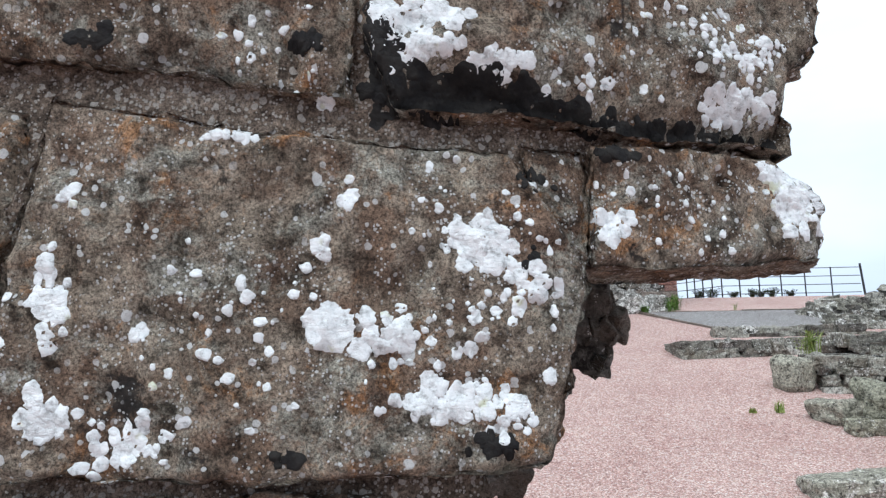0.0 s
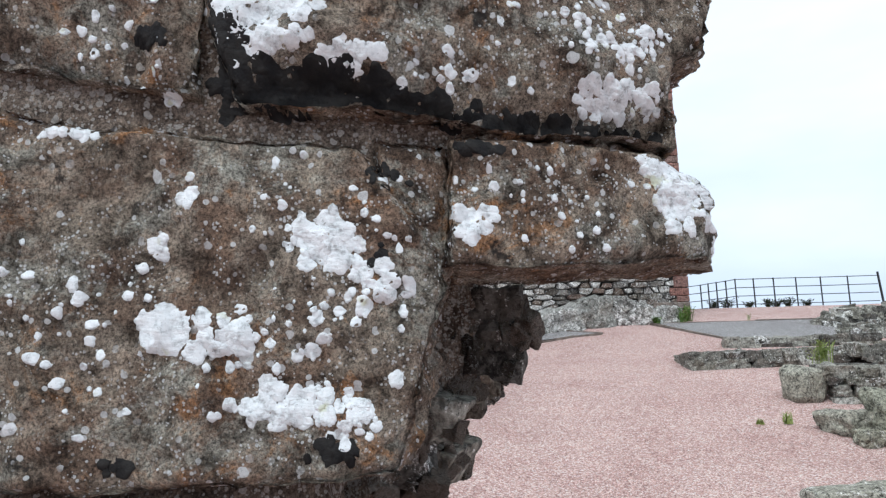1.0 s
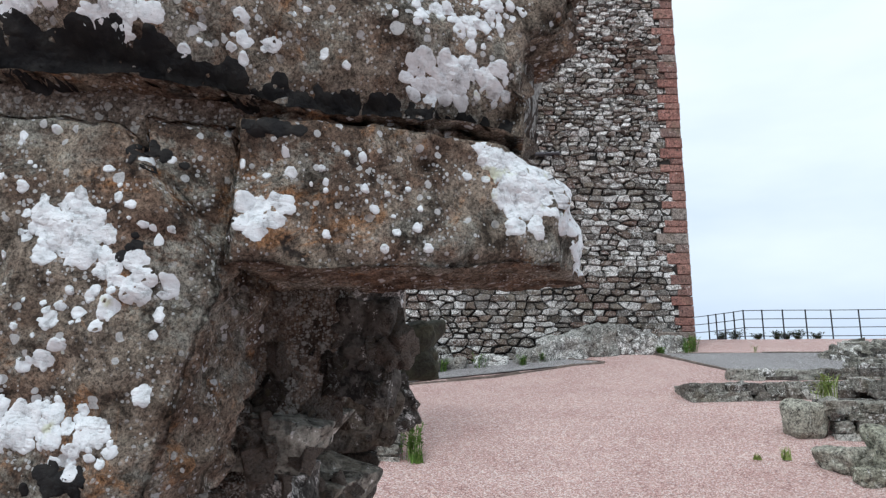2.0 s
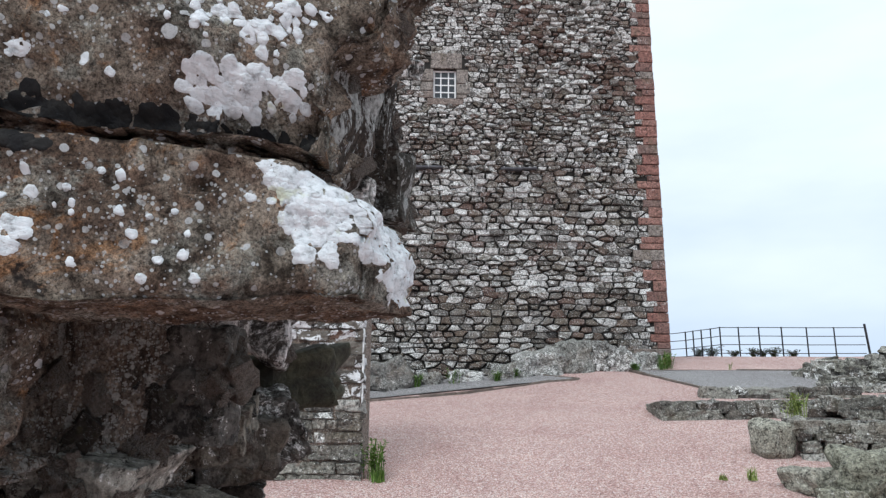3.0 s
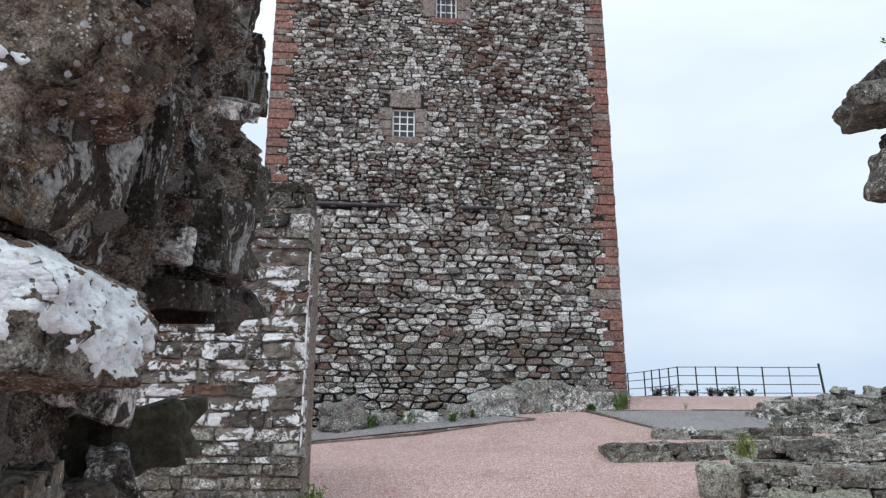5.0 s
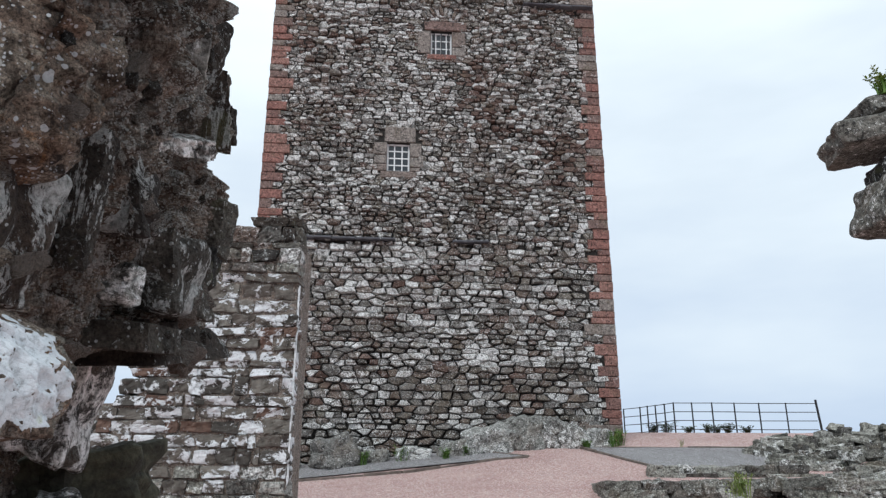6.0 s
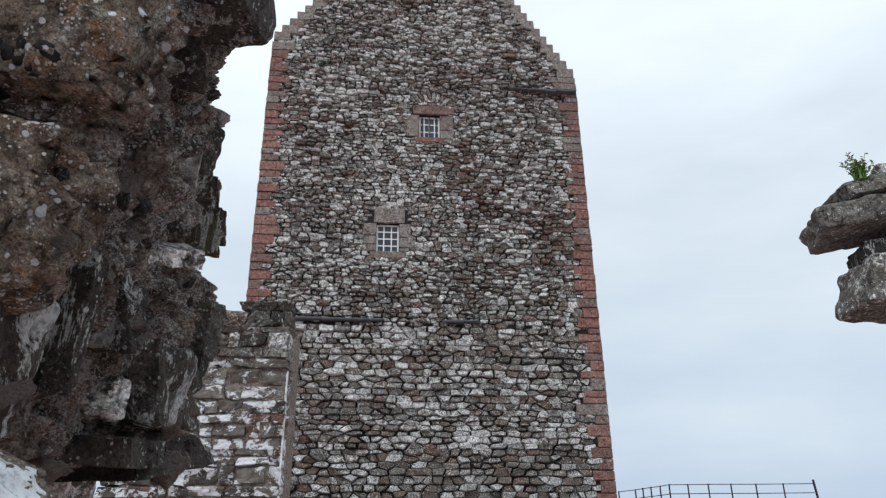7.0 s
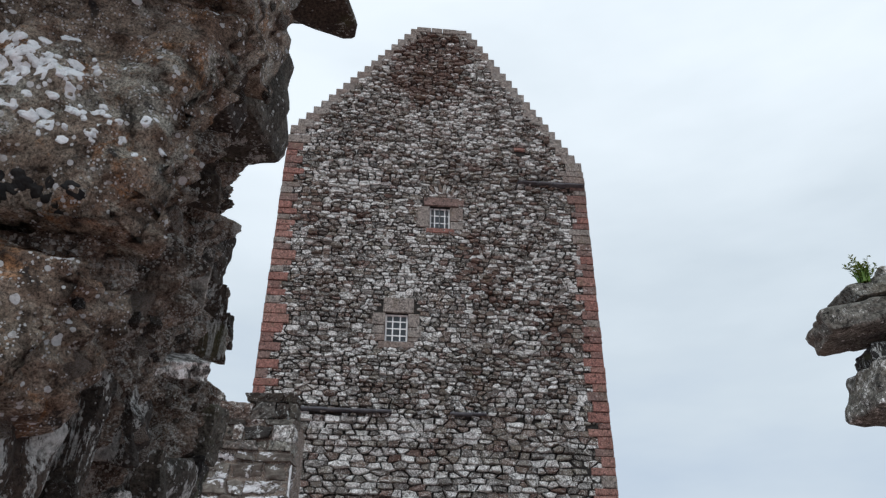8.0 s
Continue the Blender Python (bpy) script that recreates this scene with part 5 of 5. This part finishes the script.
end_block = rock("boulder", (0, 0, 0), (0.56, 0.55, 0.60), 77, MOSSROCK, None, (0, 0, 12), 12, 0.09, 0.05, 0.34, "", 0.4)
end_block.location = (5.32, 11.72, ground_z(5.32, 11.72) + 0.20)
tagged(end_block, "squarish mossy boulder ending a low ruined wall", "boulder", "boulders on the slope")
footing("low_wall", (5.60, 11.45), (9.2, 10.6), 0.45, 1.4, 21, "low ruined wall of grey field stones beside the path", (0.14, 0.40), (0.10, 0.24))
footing("low_wall", (4.36, 13.90), (8.5, 14.30), 0.19, 0.9, 22, "low footing of flat grey slabs beside the gravel", (0.35, 0.9), (0.2, 0.26))
footing("low_wall", (5.72, 16.0), (8.9, 16.1), 0.10, 0.45, 23, "short broken row of flat stones at the gravel bed", (0.35, 0.7), (0.16, 0.2))
footing("low_wall", (7.3, 13.2), (11.0, 13.3), 0.40, 1.0, 24, "low ruined wall of grey field stones overgrown behind the path", (0.15, 0.45))


def heap(name, spots_, seed, label, count, sizes):
    """A spread of tumbled stones following mounds (x, y, radius, height)."""
    rng = random.Random(seed)
    ob = empty(name)
    for _ in range(count):
        x0, y0, r, h = rng.choice(spots_)
        a, q = rng.uniform(0, 6.28), math.sqrt(rng.random()) * r
        x, y = x0 + math.cos(a) * q, y0 + math.sin(a) * q * 0.6
        s = rng.uniform(*sizes)
        g = ground_z(x, y) + max(0.0, h * (1 - (q / r) ** 2) - 0.05) * rng.uniform(0.5, 1.0)
        rock("stone", (x, y, g), (s * rng.uniform(0.9, 1.7), s, s * rng.uniform(0.45, 0.8)), rng.randrange(9999), GREYWALL, ob, (rng.uniform(-20, 20), rng.uniform(-20, 20), rng.uniform(0, 180)), 4, 0.16, 0.16, 0.06)
    return tagged(ob, label, "rubble heap")


heap("rubble_heap", [(10.0, 19.0, 1.1, 0.45), (11.3, 19.2, 1.3, 0.62), (12.6, 19.0, 1.4, 0.75), (13.8, 18.8, 1.5, 0.95), (15.2, 18.6, 1.6, 1.0)], 31, "heap of tumbled grey stones from a ruined wall", 330, (0.14, 0.36))
heap("rubble_heap", [(9.6, 17.4, 0.9, 0.3), (10.6, 17.2, 1.1, 0.5), (11.8, 16.8, 1.3, 0.65), (13.0, 16.4, 1.4, 0.8), (10.0, 15.6, 1.0, 0.3), (11.2, 15.2, 1.2, 0.5)], 32, "spread of tumbled grey stones beside the gravel bed", 300, (0.13, 0.34))

# ---- the broken wall with an overhanging cap ----
wall_stub = empty("wall_stub")
tagged(wall_stub, "broken rubble wall with an overhanging lichened cap slab", "ruined wall", kind="structure")
rng = random.Random(8)
z = 0.0
while z < 3.75:
    h = rng.uniform(0.22, 0.4)
    for cx, cy in ((5.55, 5.6), (6.1, 5.6), (5.55, 6.15), (6.1, 6.15)):
        rock("stone", (cx + rng.uniform(-0.06, 0.06), cy + rng.uniform(-0.05, 0.05), z + h / 2), (0.58, 0.58, h), rng.randrange(9999), JAMB, wall_stub, (0, 0, rng.uniform(-6, 6)), 7, 0.10, 0.08, 0.15)
    z += h
rock("stone", (4.96, 5.55, 3.77), (0.90, 0.5, 0.40), 811, GREYWALL, wall_stub, (0, 3, -4), 16, 0.07, 0.10, 0.10, "", 0.4)
rock("stone", (5.16, 5.60, 4.06), (1.06, 0.5, 0.24), 816, JAMB, wall_stub, (0, -4, -6), 14, 0.10, 0.12, 0.10, "", 0.4)
rock("cap_slab", (4.90, 5.55, 4.37), (1.16, 0.60, 0.20), 813, GREYWALL, wall_stub, (0, -9, -8), 18, 0.10, 0.14, 0.20, "grey cap slab with pale lichen", 0.25)
rock("stone", (4.86, 5.60, 4.60), (0.62, 0.5, 0.17), 814, GREYWALL, wall_stub, (0, -14, -8), 14, 0.08, 0.10, 0.14)
rock("stone", (5.17, 5.62, 4.71), (0.50, 0.5, 0.22), 815, GREYWALL, wall_stub, (0, -8, -4), 12, 0.10, 0.10, 0.14)


# ---- plants ----
def weed(name, at, high, blades, seed, material, label, wide=0.02, spread_=0.5, leaves=0):
    """A tuft of bent blades, or stalks with small leaves along them."""
    rng = random.Random(seed)
    verts, faces = [], []
    for _ in range(blades):
        a = rng.uniform(0, 6.28)
        ln = high * rng.uniform(0.55, 1.0)
        out = spread_ * ln * rng.uniform(0.2, 1.0)
        w = wide * rng.uniform(0.6, 1.2)
        sx, sy = -math.sin(a) * w, math.cos(a) * w
        bx0, by0 = rng.gauss(0, 0.12) * high, rng.gauss(0, 0.12) * high
        k = len(verts)
        for i in range(5):
            t = i / 4
            x, y, z = bx0 + math.cos(a) * out * t * t, by0 + math.sin(a) * out * t * t, ln * t * (1 - 0.18 * t)
            taper = (1 - t) ** 0.7 if not leaves else 0.3
            verts += [(x - sx * taper, y - sy * taper, z), (x + sx * taper, y + sy * taper, z)]
            if i:
                j = k + 2 * i
                faces.append((j - 2, j - 1, j + 1, j))
        for i in range(leaves):
            t = rng.uniform(0.25, 1.0)
            x, y, z = bx0 + math.cos(a) * out * t * t, by0 + math.sin(a) * out * t * t, ln * t * (1 - 0.18 * t)
            b, l = rng.uniform(0, 6.28), wide * rng.uniform(1.5, 3.2)
            dx, dy, dz = math.cos(b) * l, math.sin(b) * l, rng.uniform(-0.3, 0.8) * l
            ox, oy = -math.sin(b) * l * 0.32, math.cos(b) * l * 0.32
            j = len(verts)
            verts += [(x, y, z), (x + dx / 2 + ox, y + dy / 2 + oy, z + dz / 2 + l * 0.1), (x + dx, y + dy, z + dz), (x + dx / 2 - ox, y + dy / 2 - oy, z + dz / 2 + l * 0.1)]
            faces.append((j, j + 1, j + 2, j + 3))
    ob = mesh_object(name, verts, faces, material)
    ob.location = at
    return tagged(ob, label, "plant", "weeds")


weed("weed", (-0.26, 10.05, ground_z(-0.26, 10.05) - 0.02), 0.62, 26, 1, LEAF, "tall green weed at the foot of the limewashed wall", 0.022, 0.35, 12)
weed("weed", (-0.20, 9.95, ground_z(-0.20, 9.95) - 0.02), 0.26, 60, 2, LEAF, "green grass tuft at the foot of the limewashed wall", 0.012, 0.7)
weed("weed", (4.18, 10.5, ground_z(4.18, 10.5)), 0.12, 18, 3, DRYLEAF, "small green weed growing in the gravel", 0.012, 1.0)
weed("weed", (4.52, 10.5, ground_z(4.52, 10.5)), 0.24, 30, 4, DRYLEAF, "small green weed growing in the gravel", 0.012, 0.7)
weed("weed", (6.35, 13.3, ground_z(6.35, 13.3) + 0.15), 0.55, 50, 5, DRYLEAF, "yellow-green leafy weed on the ruined footing", 0.022, 0.5, 5)
weed("weed", (7.7, 20.15, ground_z(7.7, 20.15)), 0.26, 14, 6, DRYLEAF, "small brownish weed by the edging", 0.015, 0.4, 3)
for i, (x, y, h) in enumerate(((5.95, 19.9, 0.55), (6.2, 20.3, 0.6), (5.2, 19.7, 0.3), (0.6, 19.6, 0.5), (1.7, 19.4, 0.35), (-0.3, 19.5, 0.45), (2.2, 19.6, 0.35))):
    weed("weed", (x, y, ground_z(x, y)), h, 34, 20 + i, LEAF, "dark green weed against the foot of the tower", 0.022, 0.6, 5)
for i, (x, y, h) in enumerate(((8.8, 26.2, 0.5), (9.2, 26.0, 0.55), (9.7, 25.4, 0.35), (10.3, 25.3, 0.42), (11.0, 25.4, 0.48), (10.7, 25.6, 0.4), (11.6, 25.4, 0.35))):
    weed("shrub", (x, y, ground_z(x, y) - 0.05), h, 30, 40 + i, SHRUB, "low dark shrub behind the iron fence", 0.03, 0.95, 9)
weed("fern", (4.70, 5.40, 4.63), 0.28, 14, 61, DRYLEAF, "small fern rooted on the cap slab", 0.011, 0.5, 22)
weed("fern", (4.68, 5.38, 4.61), 0.16, 90, 62, LEAF, "grass tuft rooted on the cap slab", 0.010, 0.8)
